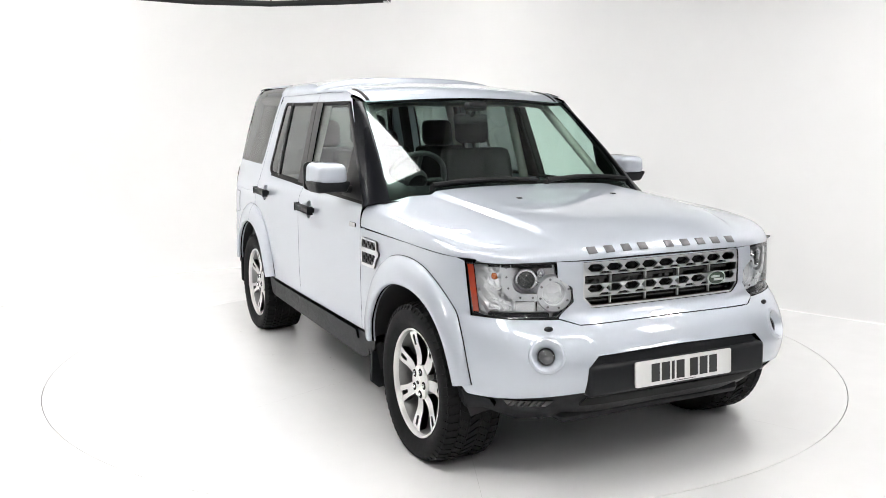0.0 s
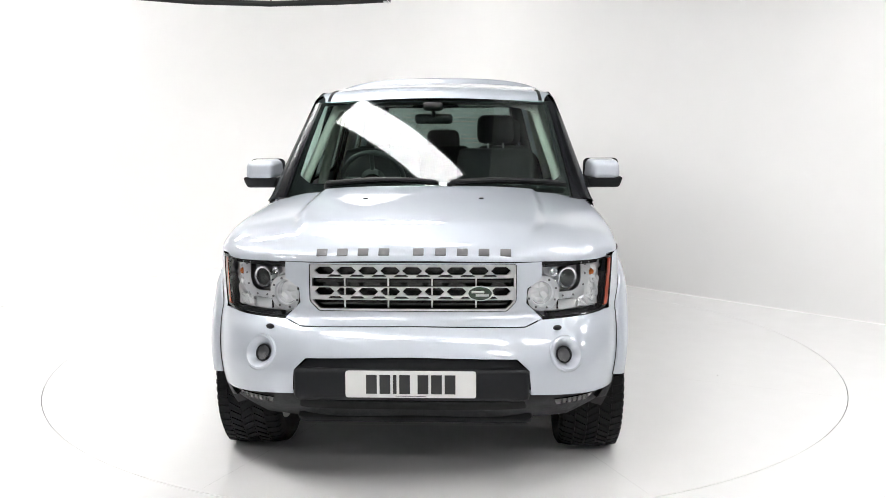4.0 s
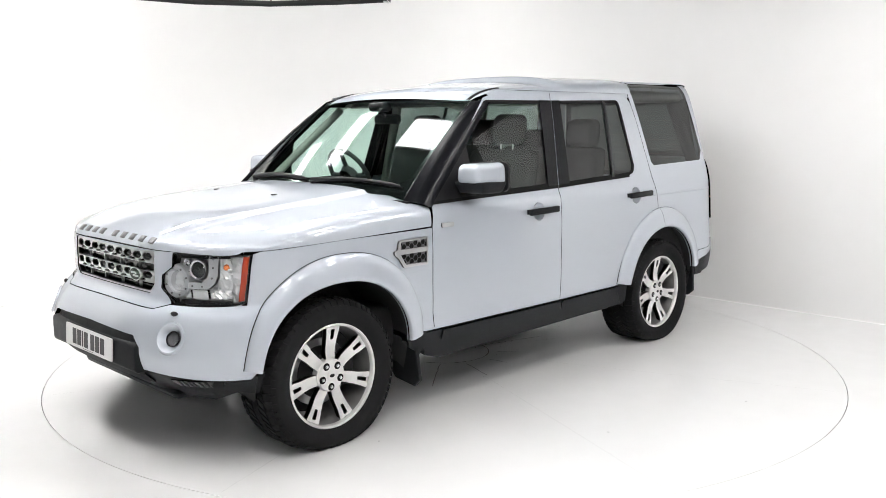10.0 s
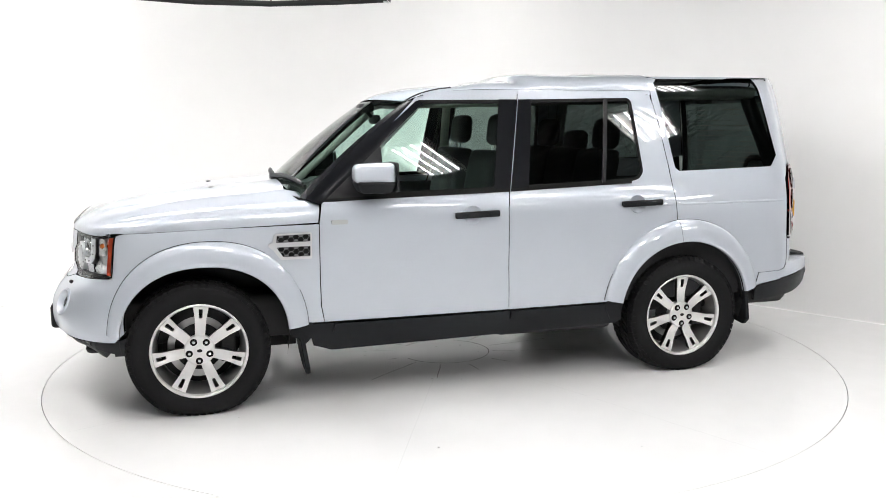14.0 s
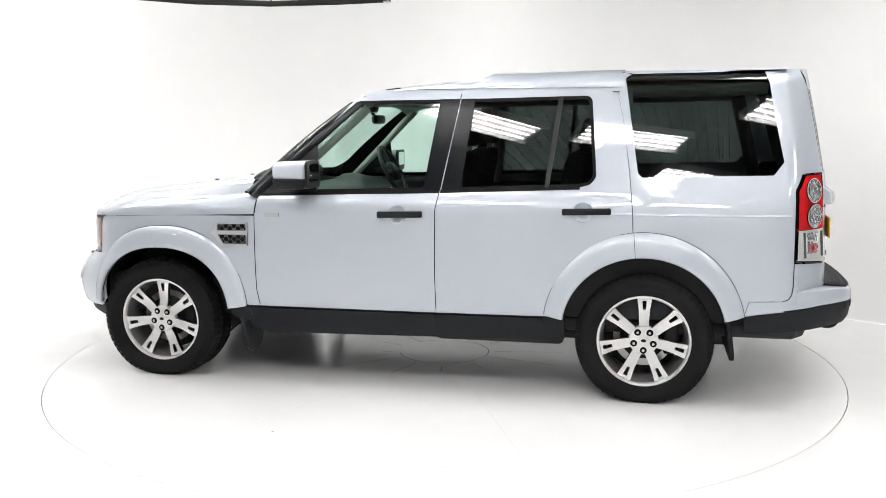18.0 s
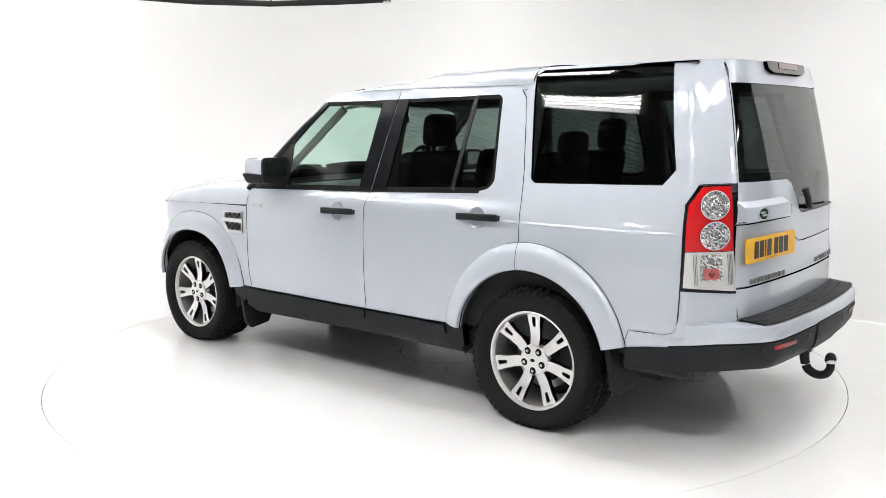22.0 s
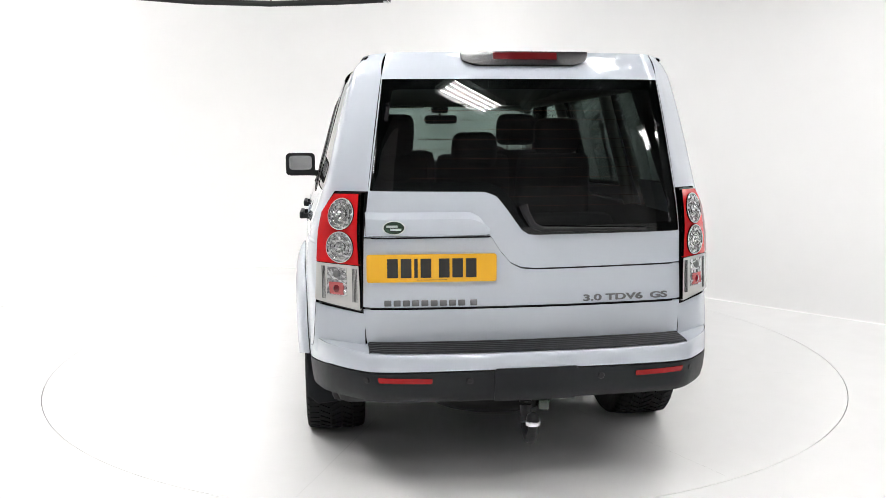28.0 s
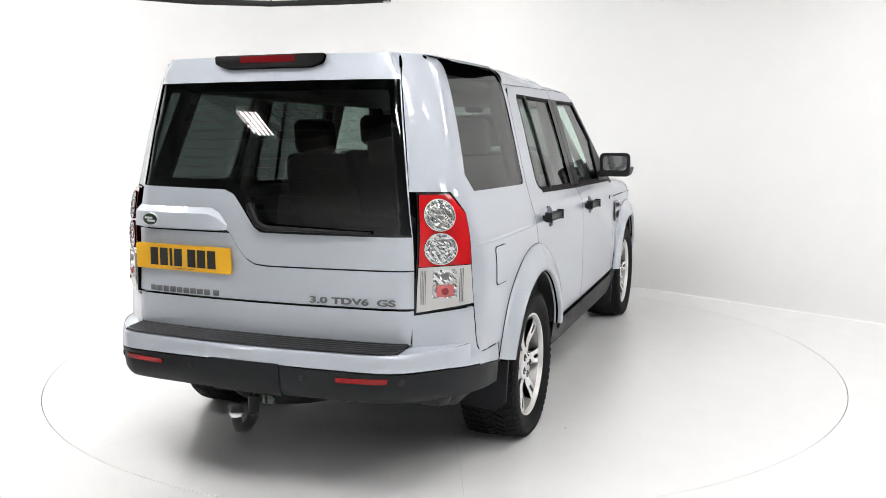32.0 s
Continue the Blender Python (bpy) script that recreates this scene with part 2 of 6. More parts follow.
def skin(s, z, tail=T_TAIL):
    """A point of the body's skin: s metres along the plan from the nose (negative: the right side), at height z."""
    a = np.abs(s)
    x, y = np.interp(a, ARC, PLAN[:, 0]), np.interp(a, ARC, PLAN[:, 1])
    x2 = x + np.interp(z, *T_NOSE) * ramp01(x, 1.5, 2.2) - np.interp(z, *tail) * ramp01(-x, 1.85, 2.22)
    rear = ramp01(-x, 0.95, 1.35)
    lean = (np.interp(z, *T_FLANK) * (1 - rear) + np.interp(z, *T_REAR) * rear) / 0.905
    y2 = y * (1 + lean * np.where(x < -1.0, (y / 0.905) ** 1.5, 1.0))
    y2 = y2 * (1 - 0.027 * ramp01(-x2, 1.88, 2.08) * np.exp(-((z - 0.93) / 0.20) ** 2))
    return np.stack([x2, np.where(np.asarray(s) < 0, -y2, y2), np.broadcast_to(z, x2.shape)], -1)


def flat_glass(x0, x1, z0, z1):
    """The skin smoothed to one gentle bow over a window's stretch, as bent glass lies in it."""
    def terms(x, z):
        u, v = (x - (x0 + x1) / 2) / (x1 - x0), (z - (z0 + z1) / 2) / (z1 - z0)
        return np.stack([np.ones_like(u), u, v, u * u, u * v, v * v], -1)
    a = np.linspace(0, LENGTH, 900)
    g = np.concatenate([skin(a, np.full(len(a), z)) for z in np.linspace(z0, z1, 30)])
    g = g[(g[:, 0] > x0) & (g[:, 0] < x1) & (g[:, 1] > 0)]
    k = np.linalg.lstsq(terms(g[:, 0], g[:, 2]), g[:, 1], rcond=None)[0]

    def f(s, z):
        p = skin(s, z)
        w = ramp01(p[..., 2], z1 - 0.06, z1 + 0.08)
        p[..., 1] = np.where(np.asarray(s) < 0, -1, 1) * (terms(p[..., 0], p[..., 2]) @ k) * (1 - w) + p[..., 1] * w
        return p
    return f


def skin_bumper(s, z):
    """The rear bumper's skin, which stands proud of the tail and draws in at its corners."""
    p = skin(s, z, T_BUMPER)
    p[..., 1] *= 1 - 0.045 * ramp01(-p[..., 0], 1.9, 2.2)
    return p


def at_x(x, z, f=None):
    """The s at which the flank has this x at this height."""
    p = (f or skin)(ARC, np.full(len(ARC), z))
    return float(np.interp(-x, -p[:, 0], ARC))


def at_nose(y, z):
    p = skin(ARC, np.full(len(ARC), z))
    k = int(np.argmax(p[:, 1]))
    return math.copysign(float(np.interp(abs(y), p[:k, 1], ARC[:k])), y)


def at_tail(y, z, f=None):
    p = (f or skin)(ARC, np.full(len(ARC), z))
    k = int(np.argmax(p[:, 1]))
    return math.copysign(float(np.interp(-abs(y), -p[k:, 1], ARC[k:])), y)


def inside(poly, pts):
    """Which points lie in the polygon."""
    x, y = pts[:, 0], pts[:, 1]
    c = np.zeros(len(pts), bool)
    n = len(poly)
    for i in range(n):
        x0, y0 = poly[i]
        x1, y1 = poly[(i + 1) % n]
        if y0 == y1:
            continue
        hit = ((y0 > y) != (y1 > y)) & (x < (x1 - x0) * (y - y0) / (y1 - y0) + x0)
        c ^= hit
    return c


def resample(poly, step):
    out = []
    n = len(poly)
    for i in range(n):
        a, b = np.array(poly[i], float), np.array(poly[(i + 1) % n], float)
        k = max(1, int(math.ceil(np.linalg.norm(b - a) / step)))
        for j in range(k):
            out.append(a + (b - a) * j / k)
    return np.array(out)


def rounded(poly, radius, n=5):
    """Cuts each corner of a polygon with an arc; radius: one number, or one a corner."""
    out = []
    m = len(poly)
    for i in range(m):
        r = radius[i] if isinstance(radius, (list, tuple)) else radius
        p, a, b = (np.array(poly[k % m], float) for k in (i, i - 1, i + 1))
        u, w = a - p, b - p
        lu, lw = np.linalg.norm(u), np.linalg.norm(w)
        r = min(r, lu * 0.48, lw * 0.48)
        if r <= 0:
            out.append(tuple(p))
            continue
        p0, p1 = p + u / lu * r, p + w / lw * r
        for k in range(n + 1):
            t = k / n
            out.append(tuple((1 - t) ** 2 * p0 + 2 * t * (1 - t) * p + t * t * p1))
    return out


def surface_frame(f, q):
    """Points and outward normals of a mapped surface at plan points q."""
    e = 5e-3
    P = f(q[:, 0], q[:, 1])
    du = f(q[:, 0] + e, q[:, 1]) - f(q[:, 0] - e, q[:, 1])
    dv = f(q[:, 0], q[:, 1] + e) - f(q[:, 0], q[:, 1] - e)
    n = np.cross(du, dv)
    n /= np.linalg.norm(n, axis=1)[:, None] + 1e-12
    return P, n


def sheet(name, outline, f, mat, holes=(), depth=0.018, step=0.045, lift=0.0, out=None, edge=0.03):
    """A panel cut from a mapped surface: outline and holes in plan, a smooth face and a turned-in rim all round."""
    from mathutils import geometry
    loops = [resample(outline, edge)] + [resample(h, edge) for h in holes]
    pts, edges = [], []
    for lp in loops:
        k = len(pts)
        pts += [tuple(p) for p in lp]
        edges += [(k + i, k + (i + 1) % len(lp)) for i in range(len(lp))]
    lo, hi = loops[0].min(0), loops[0].max(0)
    gx, gy = np.meshgrid(np.arange(lo[0] + step / 2, hi[0], step), np.arange(lo[1] + step / 2, hi[1], step))
    g = np.stack([gx.ravel(), gy.ravel()], 1)
    keep = inside(loops[0], g)
    for h in loops[1:]:
        keep &= ~inside(h, g)
    g = g[keep]
    if len(g):
        rim = np.array(pts)
        far = np.array([np.min(np.sum((rim - p) ** 2, 1)) > (0.4 * min(step, edge)) ** 2 for p in g])
        g = g[far]
        pts += [tuple(p) for p in g]
    vs, _, fs, *_ = geometry.delaunay_2d_cdt([Vector(p) for p in pts], edges, [], 0, 1e-6)
    V = np.array([tuple(v) for v in vs])
    tri = []
    for face in fs:
        tri += [(face[0], face[i], face[i + 1]) for i in range(1, len(face) - 1)]
    tri = np.array(tri)
    c = V[tri].mean(1)
    keep = inside(loops[0], c)
    for h in loops[1:]:
        keep &= ~inside(h, c)
    tri = tri[keep]
    P, n = surface_frame(f, V)
    ref = P - np.array([0, 0, 0.9]) * 1 if out is None else np.broadcast_to(np.array(out, float), P.shape)
    if out is None:
        ref = ref.copy()
        ref[:, 0] = P[:, 0] - np.clip(P[:, 0], -1.7, 1.7)
        ref[:, 2] = 0
    n = np.where(np.sum(n * ref, 1)[:, None] < 0, -n, n)
    P = P + n * lift
    a, b, cc = P[tri[:, 0]], P[tri[:, 1]], P[tri[:, 2]]
    flip = np.sum(np.cross(b - a, cc - a) * n[tri].mean(1), 1) < 0
    tri[flip] = tri[flip][:, ::-1]
    verts, norms, faces = list(P), list(n), [tuple(int(i) for i in t) for t in tri]
    for lp in loops:
        Q, m = surface_frame(f, lp)
        r2 = np.broadcast_to(np.array(out, float), Q.shape) if out is not None else np.stack([Q[:, 0] - np.clip(Q[:, 0], -1.7, 1.7), Q[:, 1], 0 * Q[:, 2]], 1)
        m = np.where(np.sum(m * r2, 1)[:, None] < 0, -m, m)
        Q = Q + m * lift
        k, base = len(Q), len(verts)
        tang = np.roll(Q, -1, 0) - np.roll(Q, 1, 0)
        side = np.cross(tang, m)
        side /= np.linalg.norm(side, axis=1)[:, None] + 1e-12
        verts += list(Q) + list(Q - m * depth)
        norms += list(side) + list(side)
        faces += [(base + i, base + (i + 1) % k, base + k + (i + 1) % k, base + k + i) for i in range(k)]
    me = bpy.data.meshes.new(name)
    me.from_pydata([tuple(v) for v in verts], [], faces)
    me.materials.append(mat)
    me.polygons.foreach_set("use_smooth", [True] * len(me.polygons))
    me.normals_split_custom_set_from_vertices([tuple(v) for v in norms])
    me.update()
    return me


def facets(name, poly, f, mat, lift, step=0.016, rough=0.006, depth=0.008, out=None):
    """A panel of small flat facets that lean every way, like the inside of a lamp."""
    me = sheet(name, poly, f, mat, lift=lift, depth=depth, step=step, edge=step, out=out)
    verts = [v.co + noise.noise_vector(v.co * 260.0) * rough for v in me.vertices]
    faces = [tuple(q.vertices) for q in me.polygons]
    bpy.data.meshes.remove(me)
    return mesh_of(name, verts, faces, mat, smooth=False)


def flank_poly(pts, f=None):
    """(x, z) on the left flank to (s, z)."""
    return [(at_x(x, z, f), z) for x, z in pts]


def swap(poly):
    return [(-s, z) for s, z in poly][::-1]


def grid_mesh(name, mat, rows, out=(0, 0, 1), rim=0.02):
    """A smooth sheet over a grid of points, with its rim turned in."""
    A = np.array(rows, float)
    h, w, _ = A.shape
    du, dv = np.gradient(A, axis=1), np.gradient(A, axis=0)
    n = np.cross(du, dv)
    n /= np.linalg.norm(n, axis=2)[..., None] + 1e-12
    n = np.where(np.sum(n * np.array(out, float), 2)[..., None] < 0, -n, n)
    verts, norms = list(A.reshape(-1, 3)), list(n.reshape(-1, 3))
    faces = []
    q = A.reshape(-1, 3)
    nn = n.reshape(-1, 3)
    for i in range(h - 1):
        for j in range(w - 1):
            f = [i * w + j, i * w + j + 1, (i + 1) * w + j + 1, (i + 1) * w + j]
            if np.dot(np.cross(q[f[2]] - q[f[0]], q[f[3]] - q[f[1]]), nn[f].sum(0)) < 0:
                f = f[::-1]
            faces.append(tuple(f))
    if rim:
        loop = [j for j in range(w)] + [i * w + w - 1 for i in range(1, h)] + [(h - 1) * w + j for j in range(w - 2, -1, -1)] + [i * w for i in range(h - 2, 0, -1)]
        k, base = len(loop), len(verts)
        L, M = q[loop], nn[loop]
        side = np.cross(np.roll(L, -1, 0) - np.roll(L, 1, 0), M)
        side /= np.linalg.norm(side, axis=1)[:, None] + 1e-12
        if np.sum(side * (L - L.mean(0))) < 0:
            side = -side
        verts += list(L) + list(L - M * rim)
        norms += list(side) * 2
        faces += [(base + i, base + (i + 1) % k, base + k + (i + 1) % k, base + k + i) for i in range(k)]
    return mesh_of(name, verts, faces, mat, norms)


# ---------------------------------------------------------------- the studio
def annulus(name, mat, r0, r1, n, z, r_out_square=None):
    verts, faces = [], []
    for i in range(n):
        a = 2 * math.pi * i / n
        c, s = math.cos(a), math.sin(a)
        k = r1 if r_out_square is None else r_out_square / max(abs(c), abs(s))
        verts += [(r0 * c, r0 * s, z), (k * c, k * s, z), (r0 * c, r0 * s, z - 0.06)]
    for i in range(n):
        j = (i + 1) % n
        faces += [(3 * i, 3 * i + 1, 3 * j + 1, 3 * j), (3 * i + 2, 3 * i, 3 * j, 3 * j + 2)]
    return mesh_of(name, verts, faces, mat, smooth=False)


floor = tagged(new("floor", annulus("floor", FLOOR, SEAM + 0.0042, 0, 256, 0.0, 12.0)), "glossy white painted studio floor with a round cut", "floor", kind="structure")
pit = tagged(new("floor_pit", lathe("floor_pit", DARK_METAL, [(0.0, -0.06), (2.7, -0.06)], 64, "z")), "dark pit under the turntable", "floor", kind="structure")


def studio_wall():
    """The curved white backdrop: a plan line, swept up a cove at its foot."""
    plan = spline([(4.5, -0.47), (3.9, 0.14), (3.3, 0.75), (2.3, 1.75), (1.4, 2.66), (0.4, 3.62), (-0.7, 4.45), (-2.2, 4.75), (-3.6, 4.1), (-4.7, 2.6), (-5.2, 1.0), (-5.45, -0.6)], 14)
    d = np.gradient(plan, axis=0)
    nrm = np.stack([-d[:, 1], d[:, 0]], 1) / np.linalg.norm(d, axis=1)[:, None]
    rows = []
    for p, q in zip(plan, nrm):
        r = 0.02 + 1.3 * float(ramp01(-p[0], -1.2, 1.2))
        row = []
        for k in range(13):
            a = k / 12 * math.pi / 2
            row.append((p[0] + q[0] * r * (1 - math.sin(a)), p[1] + q[1] * r * (1 - math.sin(a)), -0.004 + r * (1 - math.cos(a))))
        for z in (1.5, 2.0, 2.5, 3.0):
            row.append((p[0], p[1], z))
        rows.append(row)
    return rows


wall = tagged(new("wall_backdrop", grid_mesh("wall_backdrop", WALL, studio_wall(), out=(0, -1, 0.3), rim=0)), "smooth white curved studio backdrop wall", "wall", kind="structure")
wall_b = tagged(new("wall_rear", box("wall_rear", WALL, -12, 12, -9.3, -9.1, 0, 0.55)), "low white painted wall behind the camera", "wall", kind="structure")
wall_u = tagged(new("wall_rear_upper", box("wall_rear_upper", DARK_WALL, -12, 12, -9.4, -9.2, 0.55, 5.0)), "dark upper wall behind the camera", "wall", kind="structure")
# Added white panel, out of view, that brightens the car's tail and doors.
wall_w = tagged(new("wall_rear_bounce", box("wall_rear_bounce", WALL, -9.0, -0.7, -9.18, -9.12, 0.56, 4.4)), "unseen white panel added behind the camera to bounce light", "wall", kind="structure")
# Hall walls out of view, added to tone what the windows mirror.
wall_r = tagged(new("wall_right", box("wall_right", HALL_SHADE, 7.5, 7.7, -9.2, 8.0, 0, 5.0)), "unseen dark grey side wall, toned down for the car's reflections", "wall", kind="structure")
wall_l = tagged(new("wall_left", box("wall_left", DARK_WALL, -9.2, -9.0, -9.2, 8.0, 0, 5.0)), "unseen dull grey side wall added round the studio", "wall", kind="structure")
wall_f = tagged(new("wall_far", box("wall_far", DARK_WALL, -9.0, 7.5, 7.8, 8.0, 0, 5.0)), "unseen dull grey end wall added behind the backdrop", "wall", kind="structure")


def corrugated(name, mat, x0, x1, y0, y1, z, pitch=0.18, h=0.035):
    """Ribbed sheets that run along y."""
    rows = []
    n = int((x1 - x0) / pitch)
    for i in range(n):
        x = x0 + (x1 - x0) * i / n
        w = (x1 - x0) / n
        for q, d in ((0.0, 0.0), (0.35, 0.0), (0.45, h), (0.90, h), (0.9999, 0.0)):
            rows.append([(x + w * q, y0, z + d), (x + w * q, y1, z + d)])
    return mesh_of(name, [v for r in rows for v in r], [(2 * i, 2 * i + 1, 2 * i + 3, 2 * i + 2) for i in range(len(rows) - 1)], mat, smooth=False)


ceiling = tagged(new("ceiling", corrugated("ceiling", DARK_CEILING, -12, 12, -9.4, 8, 4.75)), "dark corrugated metal ceiling", "ceiling", kind="structure")
part("ceiling_sheet", corrugated("ceiling_sheet", GREY_SHEET, 0.75, 3.2, -1.6, 3.5, 4.55), ceiling)
part("ceiling_boards", corrugated("ceiling_boards", BROWN_BOARD, -0.9, 1.4, -3.1, -1.35, 4.5, 0.11, 0.012), ceiling)

# ---------------------------------------------------------------- lights
hanger = new("hanging_panel", box("hanging_panel", WALL, -0.92, 0.92, -0.26, 0.26, 0.006, 0.05, 0.004))
hanger.matrix_world = PANEL
tagged(hanger, "long white light panel hung over the turntable", "light panel")
for x in (-0.7, 0.7):
    part("hanging_wire", tube("hanging_wire", STEEL, [(x, 0, 0.05), (x, 0, 1.47)], 0.003, 6), hanger)


def tube_light(x, y, z, turn, tilt=0.0):
    """A fluorescent fitting: a white tray with four tubes."""
    e = new("tube_light")
    e.matrix_world = pose(x, y, z, tilt, 0, turn)
    part("tray", box("tray", GREY_SHEET, -0.62, 0.62, -0.225, 0.225, 0.02, 0.07, 0.006), e)
    for k in range(4):
        v = -0.165 + 0.11 * k
        part("fluorescent_tube", tube("fluorescent_tube", TUBE, [(-0.56, v, 0), (0.56, v, 0)], 0.013, 10), e)
    for u in (-0.5, 0.5):
        part("hanging_wire", tube("hanging_wire", STEEL, [(u, 0, 0.06), (u, 0, 4.77 - z)], 0.003, 6), e)
    # Side lips, added to hold the light off the upper walls.
    for v in (-0.23, 0.23):
        part("tray_baffle", box("tray_baffle", WALL, -0.63, 0.63, v - 0.006, v + 0.006, -0.045, 0.06, 0.002), e)
    for u in (-0.575, 0.575):
        part("tube_holder", box("tube_holder", WALL, u - 0.012, u + 0.012, -0.20, 0.20, -0.016, 0.03, 0.003), e)
    return tagged(e, "white four-tube fluorescent fitting, in a set partly added as fill light", "light", group="tube lights round the turntable")


# First seven follow window reflections; the other nine are added fill lights.
for row in ((-0.92, -3.55, 3.4, -48), (0.40, -4.50, 3.5, -33), (2.22, -4.30, 3.4, -36), (4.10, -2.75, 3.4, -30), (-2.3, -2.35, 3.4, -58), (-4.2, 0.0, 3.5, 88), (0.95, -6.0, 3.5, -37), (5.2, -6.5, 3.5, -30),
            (6.7, -4.6, 3.5, 50), (-2.2, 1.6, 3.7, 40), (-0.6, 2.3, 3.8, 10), (-3.4, 2.4, 3.8, 40), (-5.4, -5.2, 3.4, 60), (2.2, -1.9, 3.9, -45), (-3.5, -0.9, 3.9, 60), (3.3, -1.1, 3.9, -45)):
    tube_light(*row)
# A hung dark bar stands in for the dark line along the backdrop's top.
rail = tagged(new("backdrop_edge", tube("backdrop_edge", SATIN_BLACK, [(-3.2, 3.60, 2.84), (-2.6, 3.62, 2.795), (-1.8, 3.64, 2.772), (-1.1, 3.62, 2.785), (-0.60, 3.58, 2.80)], 0.03, 10)), "dark curved bar standing in for the backdrop's top edge", "rail")
part("edge_end", box("edge_end", CHROME, -0.62, -0.54, 3.55, 3.61, 2.77, 2.80, 0.006), rail)
part("edge_hanger", tube("edge_hanger", SATIN_BLACK, [(-1.8, 3.64, 2.78), (-1.8, 3.64, 4.75)], 0.008, 6), rail)

# ---------------------------------------------------------------- the turntable
turntable = new("turntable", lathe("turntable", FLOOR, [(0.0, 0.0), (SEAM - 0.0005, 0.0), (SEAM, -0.0006), (SEAM, -0.05)], 256, "z", smooth_angle=0.3))
tagged(turntable, "round white painted turntable set flush in the floor", "turntable")

# ---------------------------------------------------------------- the car
car = new("car")
tagged(car, "silver-blue five-door off-road estate car on the turntable", "car")


def pair(name, outline, f, mat, parent=None, label="", **k):
    """A panel and its mirror on the other flank."""
    made = []
    for poly, hs in ((outline, k.get("holes", ())), (swap(outline), [swap(h) for h in k.get("holes", ())])):
        kk = dict(k)
        kk["holes"] = hs
        made.append(part(name, sheet(name, poly, f, mat, **kk), parent or car, label))
    return made


ARCH_F, ARCH_R = (1.540, 0.40), (-1.280, 0.40)     # arch centres
OUT_F, OUT_R = (0.517, 0.527), (0.540, 0.545)      # outer half axes of the flares
IN_F, IN_R = (0.430, 0.396), (0.433, 0.410)


def squared(a, c):
    """Cosine and sine of an arch; the front ones are a little squarer than an ellipse."""
    k = 0.9 if c[0] > 0 else 1.0
    x, z = math.cos(math.radians(a)), math.sin(math.radians(a))
    return math.copysign(abs(x) ** k, x), math.copysign(abs(z) ** k, z)


def arc(c, r, a0, a1, n=28):
    cs = [squared(a0 + (a1 - a0) * i / n, c) for i in range(n + 1)]
    return [(c[0] + r[0] * u, c[1] + r[1] * v) for u, v in cs]


def shrink(r, d):
    return (r[0] - d, r[1] - d)


# front wings
pair("front_wing", flank_poly([(0.940, 0.46), (0.957, 0.55), (0.960, 0.70), (0.959, 0.85), (0.958, 0.997), (1.52, 0.990), (1.95, 0.976), (1.985, 0.965), (2.015, 0.75), (2.02, 0.735)]
                              + arc(ARCH_F, shrink(OUT_F, 0.02), 38, 173)[::1] + [(1.03, 0.46)]), skin, PAINT)
# doors
CUP_F = [(0.088 + 0.052 * math.cos(a), 1.017 + 0.053 * math.sin(a)) for a in np.linspace(0, 2 * math.pi, 25)[:-1]]
CUP_R = [(-0.950 + 0.052 * math.cos(a), 1.046 + 0.053 * math.sin(a)) for a in np.linspace(0, 2 * math.pi, 25)[:-1]]
FRONT_WINDOW = [(0.905, 1.129), (0.352, 1.660), (-0.235, 1.664), (-0.150, 1.153)]
REAR_WINDOW = [(-0.163, 1.153), (-0.250, 1.664), (-0.962, 1.677), (-0.984, 1.655), (-1.017, 1.235), (-0.985, 1.194), (-0.93, 1.180)]
front_doors = pair("front_door", flank_poly([(0.935, 0.460), (0.952, 0.55), (0.955, 0.70), (0.954, 1.0), (0.935, 1.118), (0.37, 1.672), (0.30, 1.690), (0.216, 1.702), (-0.250, 1.713), (-0.144, 1.145), (-0.127, 1.05), (-0.125, 0.70), (-0.131, 0.460)]),
                   skin, PAINT, holes=[flank_poly(FRONT_WINDOW), flank_poly(CUP_F)])
rear_doors = pair("rear_door", flank_poly([(-0.1355, 0.460), (-0.1295, 0.70), (-0.1315, 1.05), (-0.1485, 1.145), (-0.2545, 1.713), (-1.04, 1.715), (-1.085, 1.705), (-1.124, 1.66), (-1.150, 1.536), (-1.189, 1.273), (-1.212, 1.041), (-1.217, 0.92)]
                                          + arc(ARCH_R, shrink(OUT_R, 0.02), 84, 7)),
                  skin, PAINT, holes=[flank_poly(rounded(REAR_WINDOW, [0.004, 0.004, 0.02, 0.02, 0.02, 0.02, 0.02])), flank_poly(CUP_R)])
# rear quarters, round to the tailgate
QUARTER_WINDOW = [(-1.150, 1.794), (-1.20, 1.800), (-1.160, 1.77), (-1.237, 1.256), (-1.262, 1.234), (-1.935, 1.250), (-1.987, 1.320), (-1.911, 1.734), (-1.890, 1.800)]
quarter = (flank_poly([(-1.2215, 0.92), (-1.2165, 1.041), (-1.1935, 1.273), (-1.1545, 1.536), (-1.1285, 1.66), (-1.125, 1.72), (-1.14, 1.802)][::1])
           + flank_poly([(-1.2, 1.810), (-1.5, 1.812), (-1.9, 1.812)]) + [(at_tail(0.553, 1.812), 1.812), (at_tail(0.576, 1.717), 1.717), (at_tail(0.636, 1.30), 1.30), (at_tail(0.640, 1.262), 1.262), (at_tail(0.76, 1.258), 1.258)]
           + flank_poly([(-2.084, 1.256), (-2.046, 1.172), (-2.047, 1.10), (-2.048, 1.03), (-2.049, 0.96), (-2.049, 0.88), (-2.049, 0.795), (-2.048, 0.665), (-2.042, 0.625), (-2.027, 0.602), (-1.995, 0.592), (-1.825, 0.588)])
           + flank_poly(arc(ARCH_R, shrink(OUT_R, 0.02), 170, 96)))
